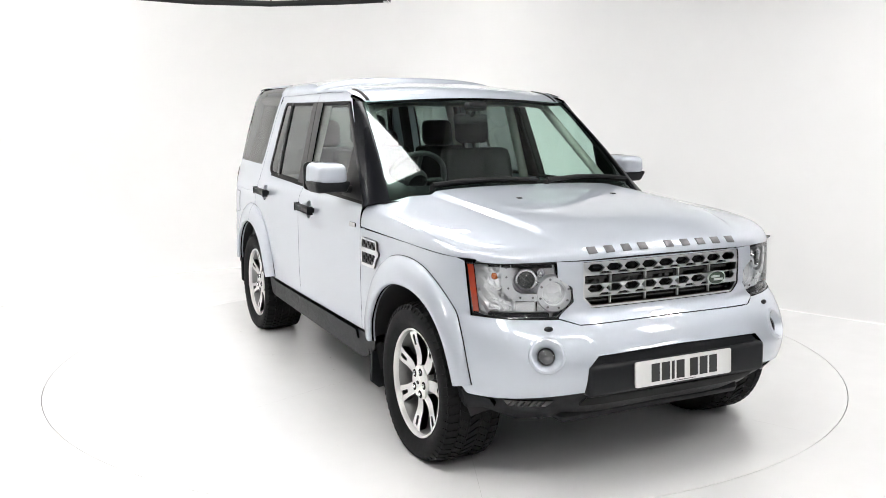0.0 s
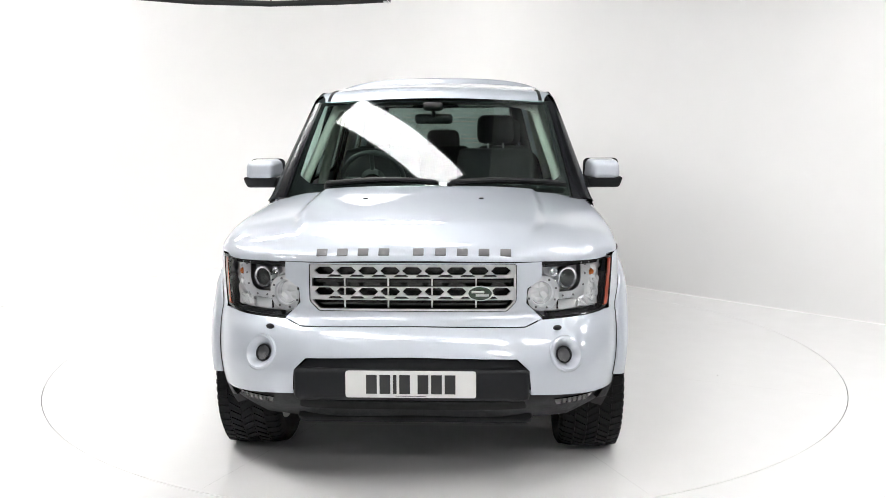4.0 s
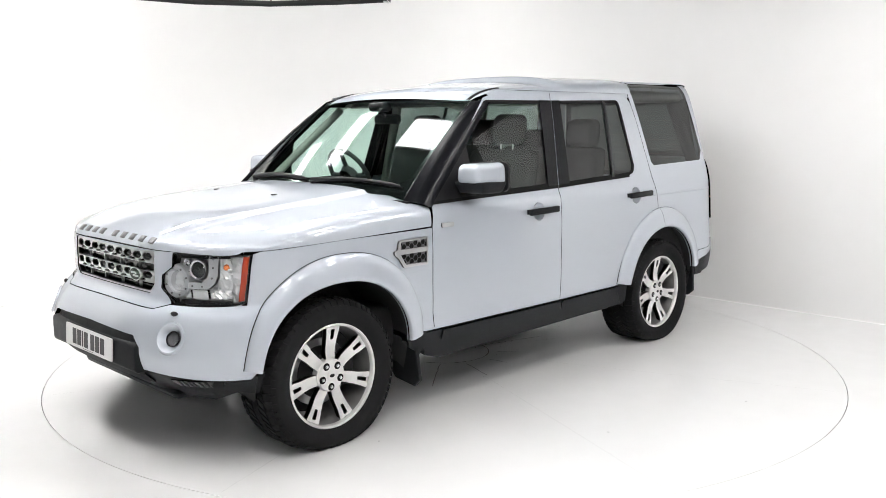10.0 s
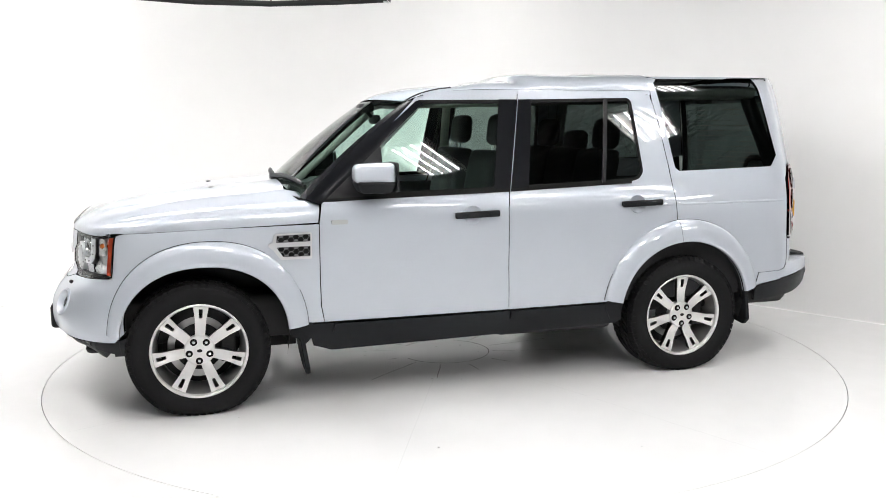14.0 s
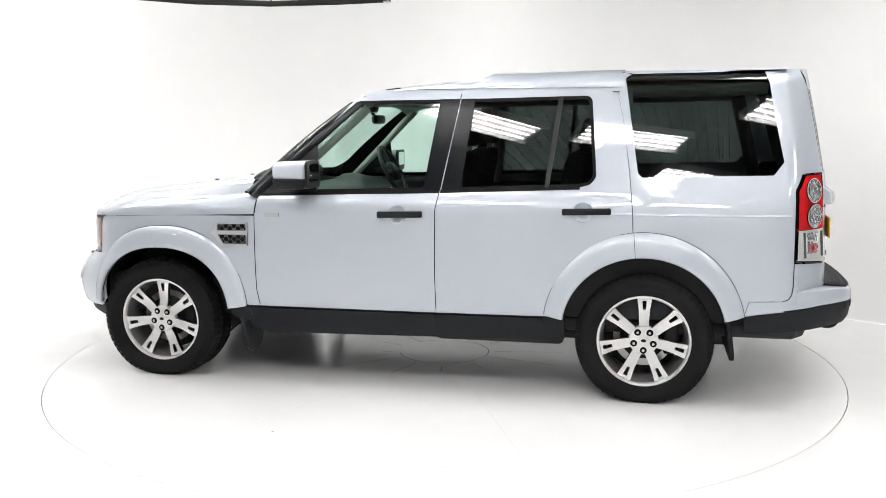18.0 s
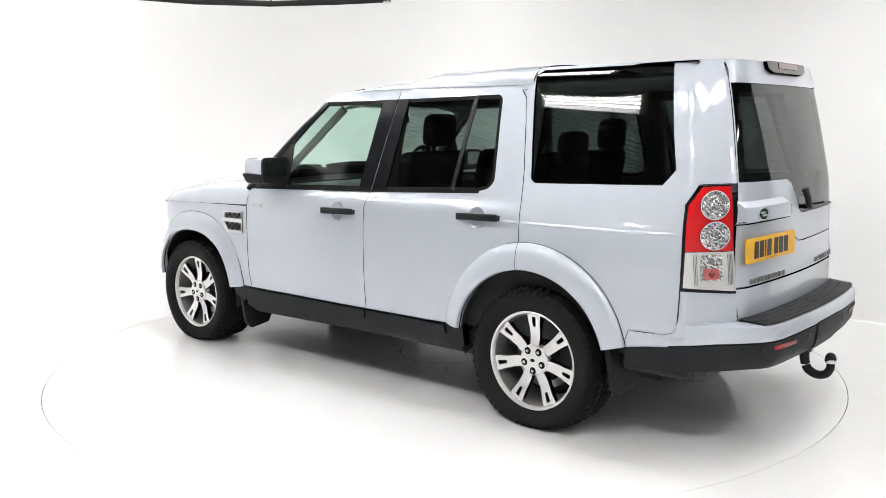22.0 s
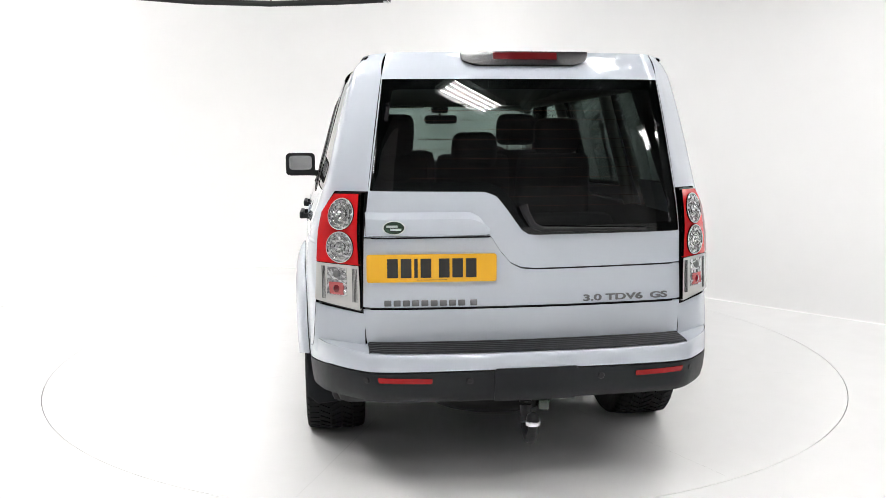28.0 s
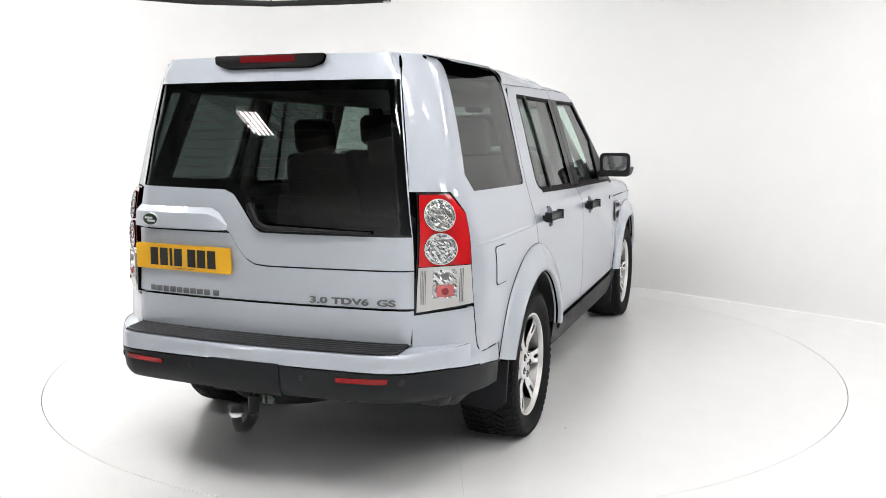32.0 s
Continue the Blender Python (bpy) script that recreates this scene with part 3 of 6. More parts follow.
quarters = pair("rear_quarter", quarter, skin, PAINT, holes=[flank_poly(QUARTER_WINDOW)])


def crease(x0, x1, sgn):
    """A slim ledge along the flank at the height of the handles."""
    rows = []
    for z, d in ((1.031, -0.0005), (1.034, 0.0028), (1.040, 0.0034), (1.047, -0.0005)):
        row = []
        for x in np.linspace(x0, x1, 24):
            p = skin(np.array(at_x(x, z)), np.array(z))
            fade = min(1.0, (x0 - x) / 0.05 + 0.05, (x - x1) / 0.03 + 0.05)
            row.append((p[0], sgn * (p[1] + d * fade), p[2]))
        rows.append(row)
    return grid_mesh("body_crease", PAINT, rows, out=(0, sgn, 0.2), rim=0)


for q, d, sgn in zip(quarters, rear_doors, (1, -1)):
    part("body_crease", crease(-1.221, -2.035, sgn), q)
    part("body_crease", crease(-1.085, -1.209, sgn), d)


# bonnet
CROWN = np.polyfit(np.array([0, .01, .03, .06, .12, .25, .55, .8, 1]) ** (1 / 3), [0, .025, .05, .066, .086, .110, .148, .168, .178], 4)
BONNET_SIDE = spline([(-2.25, .815), (-2.02, .842), (-1.9, .878), (-1.7, .898), (-1.4, .906), (-0.96, .911)], 12)
ROOF_LINE = spline([(-2.1, 1.768), (-1.5, 1.788), (-0.27, 1.788), (0.0, 1.772), (0.2, 1.748), (0.30, 1.723), (0.36, 1.700), (0.405, 1.673)], 12)


def bonnet_pt(a, b):
    t = abs(a)
    nose = skin(np.array([at_nose(t * 0.815, 0.97)]), np.array([0.97]))[0]
    x = nose[0] + (1.105 - 0.143 * float(ramp01(t, 0.66, 0.90)) - nose[0]) * b
    ymax = np.interp(-x, BONNET_SIDE[:, 0], BONNET_SIDE[:, 1])
    y = a * (0.815 + (ymax - 0.815) * min(1, b * 20)) if b < 1 / 20 else a * ymax
    zs = 0.976 + 0.030 * b
    crown = float(np.polyval(CROWN, b ** (1 / 3)))
    side = (1 - t ** (26 + 50 * b)) ** 0.5
    crease = float(np.interp(x, [1.2, 1.5, 1.7, 1.88, 2.02, 2.2], [0.597, 0.592, 0.580, 0.556, 0.518, 0.45]))
    rise = 0.015 * float(ramp01(abs(y), crease + 0.015, crease - 0.015)) * float(ramp01(b, 0.05, 0.25))
    z = zs + (crown - 0.018 * t * t - 0.055 * t ** 4 * b ** 0.7) * side + rise * side
    if b > 0.15:
        y *= (1 + np.interp(z, *T_FLANK) / 0.905) / (1 + np.interp(0.99, *T_FLANK) / 0.905)
    x -= 0.016 * float(ramp01(t, 0.66, 0.90)) * b ** 6 * min(1.0, max(0.0, (z - 1.0) / 0.118))
    return (x, y, z)


def bonnet_rows():
    lat = np.concatenate([-np.sin(np.linspace(math.pi / 2, 0.0, 84)), np.sin(np.linspace(0, math.pi / 2, 84))[1:]])
    return [[bonnet_pt(a, b) for a in lat] for b in np.concatenate([[0, .004, .01, .018, .028, .04, .06], np.linspace(.09, 1, 26)])]


part("bonnet", grid_mesh("bonnet", PAINT, bonnet_rows(), rim=0.02), car)


# windscreen
def screen(a, b):
    a, b = np.asarray(a, float), np.asarray(b, float)
    x = (1.025 + 0.115 * (1 - a * a)) * (1 - b) + (0.405 + 0.09 * (1 - a * a)) * b
    y = a * (0.788 * (1 - b) + 0.688 * b)
    z = (1.135 + 0.020 * (1 - a * a)) * (1 - b) + (1.656 + 0.016 * (1 - a * a)) * b
    bow = 0.020 * 4 * b * (1 - b)
    return np.stack([x + 0.6 * bow, y, z + 0.75 * bow], -1)


windscreen = part("windscreen", sheet("windscreen", [(-1, 0), (1, 0), (1, 1), (-1, 1)], screen, GLASS_CLEAR, out=(1, 0, 1), depth=0.005, step=0.07, edge=0.05), car, "clear green-tinted windscreen")

part("screen_border", sheet("screen_border", [(-.998, 0), (.998, 0), (.998, 1), (-.998, 1)], screen, GLOSS_BLACK, out=(1, 0, 1), lift=-0.0065, depth=0.003, step=0.07, edge=0.05,
                            holes=[rounded([(-.84, .115), (.84, .115), (.945, .20), (.955, .982), (-.955, .982), (-.945, .20)], .03)]), windscreen)


# roof
def roof_pt(x, a, edge_z=1.722):
    y_e = float(skin(np.array([at_x(min(max(x, -1.95), 0.9), edge_z)]), np.array([edge_z]))[0][1])
    if x > 0.2:
        y_e -= 0.045 * float(ramp01(x, 0.2, 0.405))
    lift = float(ramp01(-x, 0.27, 0.42))
    crown0 = float(np.interp(x, ROOF_LINE[:, 0], ROOF_LINE[:, 1]))
    back = float(ramp01(-x, 0.5, 1.1)) if edge_z < 1.78 else 0.0
    ez = edge_z - float(np.interp(x, [0.0, 0.2, 0.30, 0.36, 0.405], [0, 0.012, 0.026, 0.046, 0.066])) if edge_z < 1.78 else edge_z
    t = abs(a)
    crown = crown0 + 0.004 - (0.028 - 0.014 * back) * t * t + lift * 0.046 * (1 - 0.30 * t ** 4)
    z = ez + (crown - ez) * (1 - t ** (5 + 3 * back)) ** (0.42 - 0.07 * back)
    return (x + 0.095 * (1 - t * t) * float(ramp01(x, 0.0, 0.405)), a * y_e, z)


def roof_rows(x0, x1, edge_z, n):
    return [[roof_pt(x, a, edge_z) for a in np.sin(np.linspace(-math.pi / 2, math.pi / 2, 41))] for x in np.linspace(x0, x1, n)]


part("roof", grid_mesh("roof", PAINT, roof_rows(0.405, -1.155, 1.722, 44), rim=0.02), car)
part("rear_roof", grid_mesh("rear_roof", PAINT, roof_rows(-1.14, -2.0, 1.808, 24), rim=0.02), car)

pair("roof_side", flank_poly([(0.30, 1.672), (0.20, 1.696), (0.0, 1.700), (-1.125, 1.700), (-1.130, 1.732), (0.0, 1.730), (0.22, 1.722), (0.33, 1.698)]), skin, PAINT, lift=-0.004, depth=0.006)
pair("quarter_return", flank_poly([(-1.095, 1.40), (-1.060, 1.70), (-1.070, 1.790), (-1.155, 1.800), (-1.140, 1.66), (-1.185, 1.40)]), skin, PAINT, lift=-0.014, depth=0.004)

# front bumper
half = [(0.0, 0.7125), (at_nose(0.46, .7085), 0.7085), (at_nose(0.53, .730), 0.730), (at_nose(.70, .7325), 0.7325), (at_x(2.02, 0.740), 0.740), (at_x(1.955, 0.728), 0.728), (at_x(1.955, 0.60), 0.60), (at_x(1.97, 0.46), 0.46), (at_x(2.02, 0.41), 0.41),
        (at_nose(.79, .415), 0.415), (at_nose(.60, .435), 0.435), (at_nose(.482, .447), 0.447), (at_nose(.474, .55), 0.55), (at_nose(.425, .598), 0.598), (0, 0.606)]
part("front_bumper", sheet("front_bumper", half + [(-s, z) for s, z in half[::-1] if s > 0], skin, PAINT, depth=0.03,
                                  holes=[[(at_nose(k * (0.628 + 0.056 * math.cos(a)), 0.605), 0.605 + 0.058 * math.sin(a)) for a in np.linspace(0, 2 * math.pi, 25)[:-1]] for k in (1, -1)]), car)
half = [(0.0, 0.640), (at_nose(.50, .62), 0.62), (at_nose(.50, .44), 0.44), (at_nose(.79, .410), 0.410), (at_x(2.01, 0.40), 0.40), (at_x(1.99, 0.36), 0.36), (at_nose(.66, .275), 0.275), (0, 0.30)]
part("lower_valance", sheet("lower_valance", half + [(-s, z) for s, z in half[::-1] if s > 0], skin, TRIM, lift=-0.02), car)
# panel with the grille's opening
half = [(0.0, 0.968), (at_nose(0.53, .966), 0.966), (at_nose(.53, .90), 0.90), (at_nose(.47, .86), .86), (at_nose(.465, .80), .80), (at_nose(.53, .735), 0.735), (at_nose(.46, .712), 0.712), (0.0, 0.716)]
hole = rounded([(-0.425, .962), (.425, .962), (.425, .81), (.385, .768), (-.385, .768), (-.425, .81)], 0.008)
part("grille_surround", sheet("grille_surround", half + [(-s, z) for s, z in half[::-1] if s > 0], skin, PAINT, holes=[[(at_nose(y, z), z) for y, z in hole]], depth=0.03), car)

# tailgate
GLASS_REAR = [(0.572, 1.706), (0.6335, 1.264), (0.177, 1.258), (0.130, 1.240), (0.090, 1.190), (0.030, 1.105), (0.0, 1.085), (-0.03, 1.083), (-0.6565, 1.083), (-0.6425, 1.20), (-0.6335, 1.264), (-0.572, 1.706)]


def tail_skin(y, z):
    """The tail's skin by y instead of by s."""
    y, z = np.asarray(y, float), np.asarray(z, float)
    k = int(np.argmax(PLAN[:, 1])) + 180
    s = np.empty(y.shape)
    for i in np.ndindex(y.shape):
        col = skin(ARC[k:], np.full(len(ARC) - k, z[i]))[:, 1]
        s[i] = np.interp(-abs(y[i]), -col, ARC[k:])
    q = skin(s, z)
    q[..., 1] = y
    return q


def nose_skin(y, z):
    """The nose's skin by y instead of by s."""
    y, z = np.asarray(y, float), np.asarray(z, float)
    ky = 1 + np.interp(z, *T_FLANK) / 0.905
    k = int(np.argmax(PLAN[:, 1]))
    p = skin(np.interp(np.abs(y) / ky, PLAN[:k, 1], ARC[:k]), z)
    p[..., 1] = y
    return p


upper = [(0.551, 1.812), (0.5745, 1.717), (0.637, 1.28), (0.660, 1.080), (0.155, 1.083), (0.115, 1.020), (0.075, 0.974), (0.03, 0.953), (-0.03, 0.948), (-0.664, 0.951), (-0.660, 1.08), (-0.637, 1.28), (-0.5745, 1.717), (-0.551, 1.812)]
lower = [(0.660, 1.074), (0.152, 1.076), (0.112, 1.014), (0.071, 0.968), (0.028, 0.947), (-0.03, 0.942), (-0.664, 0.945), (-0.667, 0.797), (0.667, 0.797), (0.664, .945)]
tailgate = part("tailgate", sheet("tailgate", upper, tail_skin, PAINT, holes=[GLASS_REAR], out=(-1, 0, 0.1), depth=0.006), car)
part("rear_window", sheet("rear_window", GLASS_REAR, tail_skin, GLASS_DARK, out=(-1, 0, 0.1), lift=-0.004, depth=0.004), tailgate, "dark tinted rear window")
lower_gate = part("lower_tailgate", sheet("lower_tailgate", lower, tail_skin, PAINT, out=(-1, 0, 0)), car)
part("tailgate_foot", sheet("tailgate_foot", [(0.667, .788), (.655, .650), (-.655, .650), (-.667, .788)], tail_skin, PAINT, out=(-1, 0, 0)), lower_gate)

# rear bumper
up = [(at_x(-1.83, .583, skin_bumper), .583), (at_x(-1.95, .586, skin_bumper), .586), (at_x(-2.03, .64, skin_bumper), .638), (at_tail(.6, .638, skin_bumper), .638), (LENGTH, .638), (LENGTH, .578), (at_tail(.60, .572, skin_bumper), .572), (at_tail(.80, .560, skin_bumper), .560), (at_x(-1.81, .505, skin_bumper), .505)]
low = [(at_x(-1.81, .498, skin_bumper), .498), (at_tail(.80, .554, skin_bumper), .554), (at_tail(.60, .566, skin_bumper), .566), (LENGTH, .572), (LENGTH, .445), (at_tail(.68, .440, skin_bumper), .440), (at_x(-1.81, .405, skin_bumper), .405)]
pair("rear_bumper", up, skin_bumper, PAINT)
pair("lower_rear_bumper", low, skin_bumper, TRIM)
pair("rear_corner", [(at_x(-2.054, .788), .788), (at_tail(.66, .77), .77), (at_tail(.66, .60), .60), (at_x(-2.03, .575), .575), (at_x(-1.93, .570), .570), (at_x(-1.93, .584), .584), (at_x(-1.998, .588), .588), (at_x(-2.031, .598), .598), (at_x(-2.047, .622), .622), (at_x(-2.053, .665), .665)], skin, PAINT)


pair("bumper_return", flank_poly([(-1.795, 0.500), (-1.795, 0.625), (-2.010, 0.625), (-2.010, 0.500)]), skin, PAINT, lift=-0.007, depth=0.004)


# wheel arch flares
FLARE = [(0.0, -0.002), (0.004, 0.007), (0.03, 0.011), (0.14, 0.020), (0.35, 0.031), (0.75, 0.040), (0.93, 0.040), (0.99, 0.034), (1.0, 0.022), (0.998, 0.006)]


def flare_point(c, ro, ri, a, k, h, side, grow=0.0):
    u, v = squared(a, c)
    shift = 0.024 * k if c[0] > 0 else 0.0
    x = c[0] + shift + (ro[0] + grow + (ri[0] - ro[0]) * k) * u
    z = c[1] + (ro[1] + grow + (ri[1] - ro[1]) * k) * v
    q = skin(np.array([at_x(x, max(z, .3))]), np.array([max(z, 0.30)]))[0]
    return (q[0], side * (min(q[1], 0.912) + h * (1.10 if c[0] > 0 else 1.25)), z)


def flare(c, ro, ri, a0, a1, side):
    n = 52
    rows = [[flare_point(c, ro, ri, a0 + (a1 - a0) * i / n, k, h, side) for k, h in FLARE] for i in range(n + 1)]
    ob = part("wheel_arch_flare", grid_mesh("wheel_arch_flare", PAINT, rows, out=(0, side, 0), rim=0), car)
    rows = [[flare_point(c, ro, ri, a0 + (a1 - a0) * i / n, 0.0, h, side, g) for g, h in ((0.0026, -0.001), (0.0020, 0.0026), (0.0, 0.0026), (-0.001, -0.001))] for i in range(n + 1)]
    part("flare_joint", grid_mesh("flare_joint", SEAL, rows, out=(0, side, 0), rim=0), ob)
    if c[0] < 0:
        rows = [[flare_point(c, ro, ri, a, k, h + 0.0012, side) for a in (83.75, 84.05)] for k, h in FLARE[1:-1]]
        part("flare_joint", grid_mesh("flare_joint", SEAL, rows, out=(0, side, 0), rim=0), ob)


for side in (1, -1):
    flare(ARCH_F, OUT_F, IN_F, 4.5, 175.5, side)
    flare(ARCH_R, OUT_R, IN_R, 8, 169, side)

# sills
pair("sill", flank_poly([(1.03, 0.452), (0.90, 0.452), (-0.70, 0.458), (-0.80, 0.458), (-0.84, 0.33), (0.90, 0.297), (1.0, 0.33)]), skin, TRIM, lift=0.006, depth=0.06)

pair("sill_strip", flank_poly(rounded([(0.885, 0.450), (-0.126, 0.454), (-0.126, 0.402), (0.895, 0.400)], 0.010)), skin, TRIM, lift=0.018, depth=0.016)
pair("sill_strip", flank_poly(rounded([(-0.140, 0.454), (-0.735, 0.456), (-0.745, 0.404), (-0.140, 0.402)], 0.010)), skin, TRIM, lift=0.018, depth=0.016)
pair("bumper_corner", flank_poly([(2.12, 0.405), (2.02, 0.412), (1.950, 0.440), (1.947, 0.345), (1.985, 0.335), (2.05, 0.350), (2.12, 0.368)]), skin, TRIM, lift=0.0, depth=0.03)

# glass of the doors and quarters
for d, poly, mat, f in ((front_doors, FRONT_WINDOW, GLASS_CLEAR, flat_glass(-0.24, 0.92, 1.14, 1.70)), (rear_doors, REAR_WINDOW, GLASS_DARK, flat_glass(-1.02, -0.15, 1.15, 1.70))):
    for k, o in enumerate((flank_poly(poly), swap(flank_poly(poly)))):
        part("window_glass", sheet("window_glass", o, f, mat, lift=-0.006, depth=0.004), d[k])
pair("quarter_window", flank_poly(QUARTER_WINDOW), flat_glass(-2.0, -1.15, 1.235, 1.68), GLASS_DARK, lift=-0.002, depth=0.004)

# dark inside of the shell
part("body_shell", box("body_shell", DARK_METAL, -2.15, 2.05, -0.78, 0.78, 0.36, 0.60, 0.05), car)


# ---------------------------------------------------------------- fittings of the car
def frame_on(P, n, up=(0, 0, 1)):
    """A pose at P whose z axis is the normal n and whose y axis points up."""
    n = Vector(n).normalized()
    x = Vector(up).cross(n).normalized()
    y = n.cross(x)
    m = Matrix((x, y, n)).transposed().to_4x4()
    m.translation = Vector(P)
    return m


def on_surface(f, u, v, lift=0.0, out=None):
    q = np.array([[u, v]], float)
    P, n = surface_frame(f, q)
    ref = np.array(out, float) if out is not None else np.array([P[0][0] - np.clip(P[0][0], -1.7, 1.7), P[0][1], 0])
    if np.dot(n[0], ref) < 0:
        n = -n
    return frame_on(P[0] + n[0] * lift, n[0])


def inset(poly, d):
    """The polygon with every edge moved in by d."""
    p = np.array(poly, float)
    if np.sum(p[:, 0] * np.roll(p[:, 1], -1) - np.roll(p[:, 0], -1) * p[:, 1]) < 0:
        d = -d
    out = []
    m = len(p)
    for i in range(m):
        a, b, c = p[i - 1], p[i], p[(i + 1) % m]
        u, w = (b - a) / np.linalg.norm(b - a), (c - b) / np.linalg.norm(c - b)
        n1, n2 = np.array([-u[1], u[0]]), np.array([-w[1], w[0]])
        k = (n1 + n2) / max(0.35, 1 + np.dot(n1, n2))
        out.append(tuple(b + k * d))
    return out


def clipped(poly, hull):
    """The part of a polygon inside a convex hull."""
    area = sum(x0 * z1 - x1 * z0 for (x0, z0), (x1, z1) in zip(hull, hull[1:] + hull[:1]))
    hull = hull if area > 0 else hull[::-1]
    for (x0, z0), (x1, z1) in zip(hull, hull[1:] + hull[:1]):
        def depth(q):
            return (x1 - x0) * (q[1] - z0) - (z1 - z0) * (q[0] - x0)
        kept = []
        for i in range(len(poly)):
            a, c = poly[i - 1], poly[i]
            da, dc = depth(a), depth(c)
            if (da >= 0) != (dc >= 0):
                t = da / (da - dc)
                kept.append((a[0] + t * (c[0] - a[0]), a[1] + t * (c[1] - a[1])))
            if dc >= 0:
                kept.append(c)
        poly = kept
        if not poly:
            break
    return poly


def ellipse(cx, cz, rx, rz, n=28):
    return [(cx + rx * math.cos(2 * math.pi * i / n), cz + rz * math.sin(2 * math.pi * i / n)) for i in range(n)]


def mirrored(me, name):
    """A copy of a mesh mirrored to the other flank."""
    c = me.copy()
    c.transform(Matrix.Diagonal((1, -1, 1, 1)))
    c.flip_normals()
    return c


# ---- wheels
def tyre_mesh():
    """A worn all-terrain tyre, pressed flat where it stands; the wheel's axis is y, its outer side +y."""
    R, hub = 0.374, 0.345
    prof = [(0.243, 0.105), (0.252, 0.118), (0.262, 0.122), (0.285, 0.136), (0.315, 0.143), (0.338, 0.138), (0.353, 0.128), (0.363, 0.114), (0.3670, 0.09), (0.3680, 0.0)]
    prof = prof + [(r, -h) for r, h in prof[-2::-1]]
    n = 96
    verts, faces = [], []
    m = len(prof)
    for i in range(n):
        a = 2 * math.pi * i / n
        for r, h in prof:
            verts.append([r * math.cos(a), h, r * math.sin(a)])
    for i in range(n):
        for j in range(m - 1):
            a, b = i * m + j, ((i + 1) % n) * m + j
            faces.append((a, a + 1, b + 1, b))

    def block(a0, a1, y0, y1, skew, r0=0.358, r1=R, taper=0.0):
        k = len(verts)
        for r in (r0, r1):
            for aa, yy in ((a0, y0), (a1, y0), (a1, y1), (a0, y1)):
                a = aa + skew * (yy - y0)
                rr = r - (taper * max(0, abs(yy) - 0.095) if r == r1 else 0)
                verts.append([rr * math.cos(a), yy, rr * math.sin(a)])
        faces.extend([(k + 4, k + 5, k + 6, k + 7), (k, k + 1, k + 5, k + 4), (k + 1, k + 2, k + 6, k + 5), (k + 2, k + 3, k + 7, k + 6), (k + 3, k, k + 4, k + 7)])

    rng = random.Random(4)
    pitch = 2 * math.pi / 58
    for i in range(58):
        a = i * pitch
        w = pitch * (0.66 + 0.08 * rng.random())
        block(a, a + w, 0.082, 0.130, 0.5, taper=0.35)
        block(a + pitch / 2, a + pitch / 2 + w, -0.130, -0.082, -0.5, taper=0.35)
        block(a + 0.3 * pitch, a + 0.3 * pitch + w, 0.030, 0.075, -1.6)
        block(a + 0.1 * pitch, a + 0.1 * pitch + w, -0.022, 0.022, 1.8)
        block(a + 0.7 * pitch, a + 0.7 * pitch + w, -0.075, -0.030, -1.6)
        # lugs that run down the shoulder
        for sgn, off in ((1, 0.0), (-1, pitch / 2)):
            k = len(verts)
            for r, y in ((0.356, 0.124), (0.341, 0.1375)):
                for aa in (a + off, a + off + w * 0.8):
                    verts.append([r * math.cos(aa), sgn * y, r * math.sin(aa)])
            for r, y in ((0.365, 0.127), (0.342, 0.1400)):
                for aa in (a + off, a + off + w * 0.8):
                    verts.append([r * math.cos(aa), sgn * y, r * math.sin(aa)])
            fs = [(k + 4, k + 5, k + 7, k + 6), (k, k + 1, k + 5, k + 4), (k + 1, k + 3, k + 7, k + 5), (k + 3, k + 2, k + 6, k + 7), (k + 2, k, k + 4, k + 6)]
            faces.extend(fs if sgn < 0 else [f[::-1] for f in fs])
    for v in verts:
        if v[2] < -0.30:
            low = -hub
            t = (-0.30 - v[2]) / 0.074
            v[1] *= 1 + 0.05 * t
            v[2] = max(low, -0.30 - (hub - 0.30) * min(1.0, t * 1.12))
    made, nv, nf = [], n * m, n * (m - 1)
    for name, vs, fs in (("tyre", verts[:nv], faces[:nf]), ("tread", verts[nv:], [tuple(q - nv for q in f) for f in faces[nf:]])):
        me = mesh_of(name, vs, fs, RUBBER, smooth=False)
        bm = bmesh.new()
        bm.from_mesh(me)
        bmesh.ops.recalc_face_normals(bm, faces=bm.faces)
        for f in bm.faces:
            f.smooth = True
        for e in bm.edges:
            if len(e.link_faces) == 2 and e.calc_face_angle(0) > 0.5:
                e.smooth = False
        bm.to_mesh(me)
        bm.free()
        made.append(me)
    return made


def rim_mesh():
    return lathe("rim", ALLOY, [(0.2535, 0.110), (0.2545, 0.118), (0.250, 0.121), (0.243, 0.118), (0.239, 0.110), (0.2375, 0.098)], 72)


def dish(u, v):
    """Face of the spokes: u out along the spoke, v across."""
    u, v = np.asarray(u, float), np.asarray(v, float)
    return np.stack([u, 0.100 - 0.018 * np.exp(-((u - 0.12) / 0.07) ** 2) - 0.9 * v * v + 0 * u, v], -1)


def spoke_mesh():
    out = [(0.050, -0.022), (0.085, -0.026), (0.17, -0.030), (0.236, -0.040), (0.236, 0.040), (0.17, 0.030), (0.085, 0.026), (0.050, 0.022)]
    slot = rounded([(0.172, -0.0085), (0.222, -0.0115), (0.222, 0.0115), (0.172, 0.0085)], 0.005)
    return sheet("spoke", out, dish, ALLOY, holes=[slot], depth=0.035, step=0.02, edge=0.012, out=(0, 1, 0))


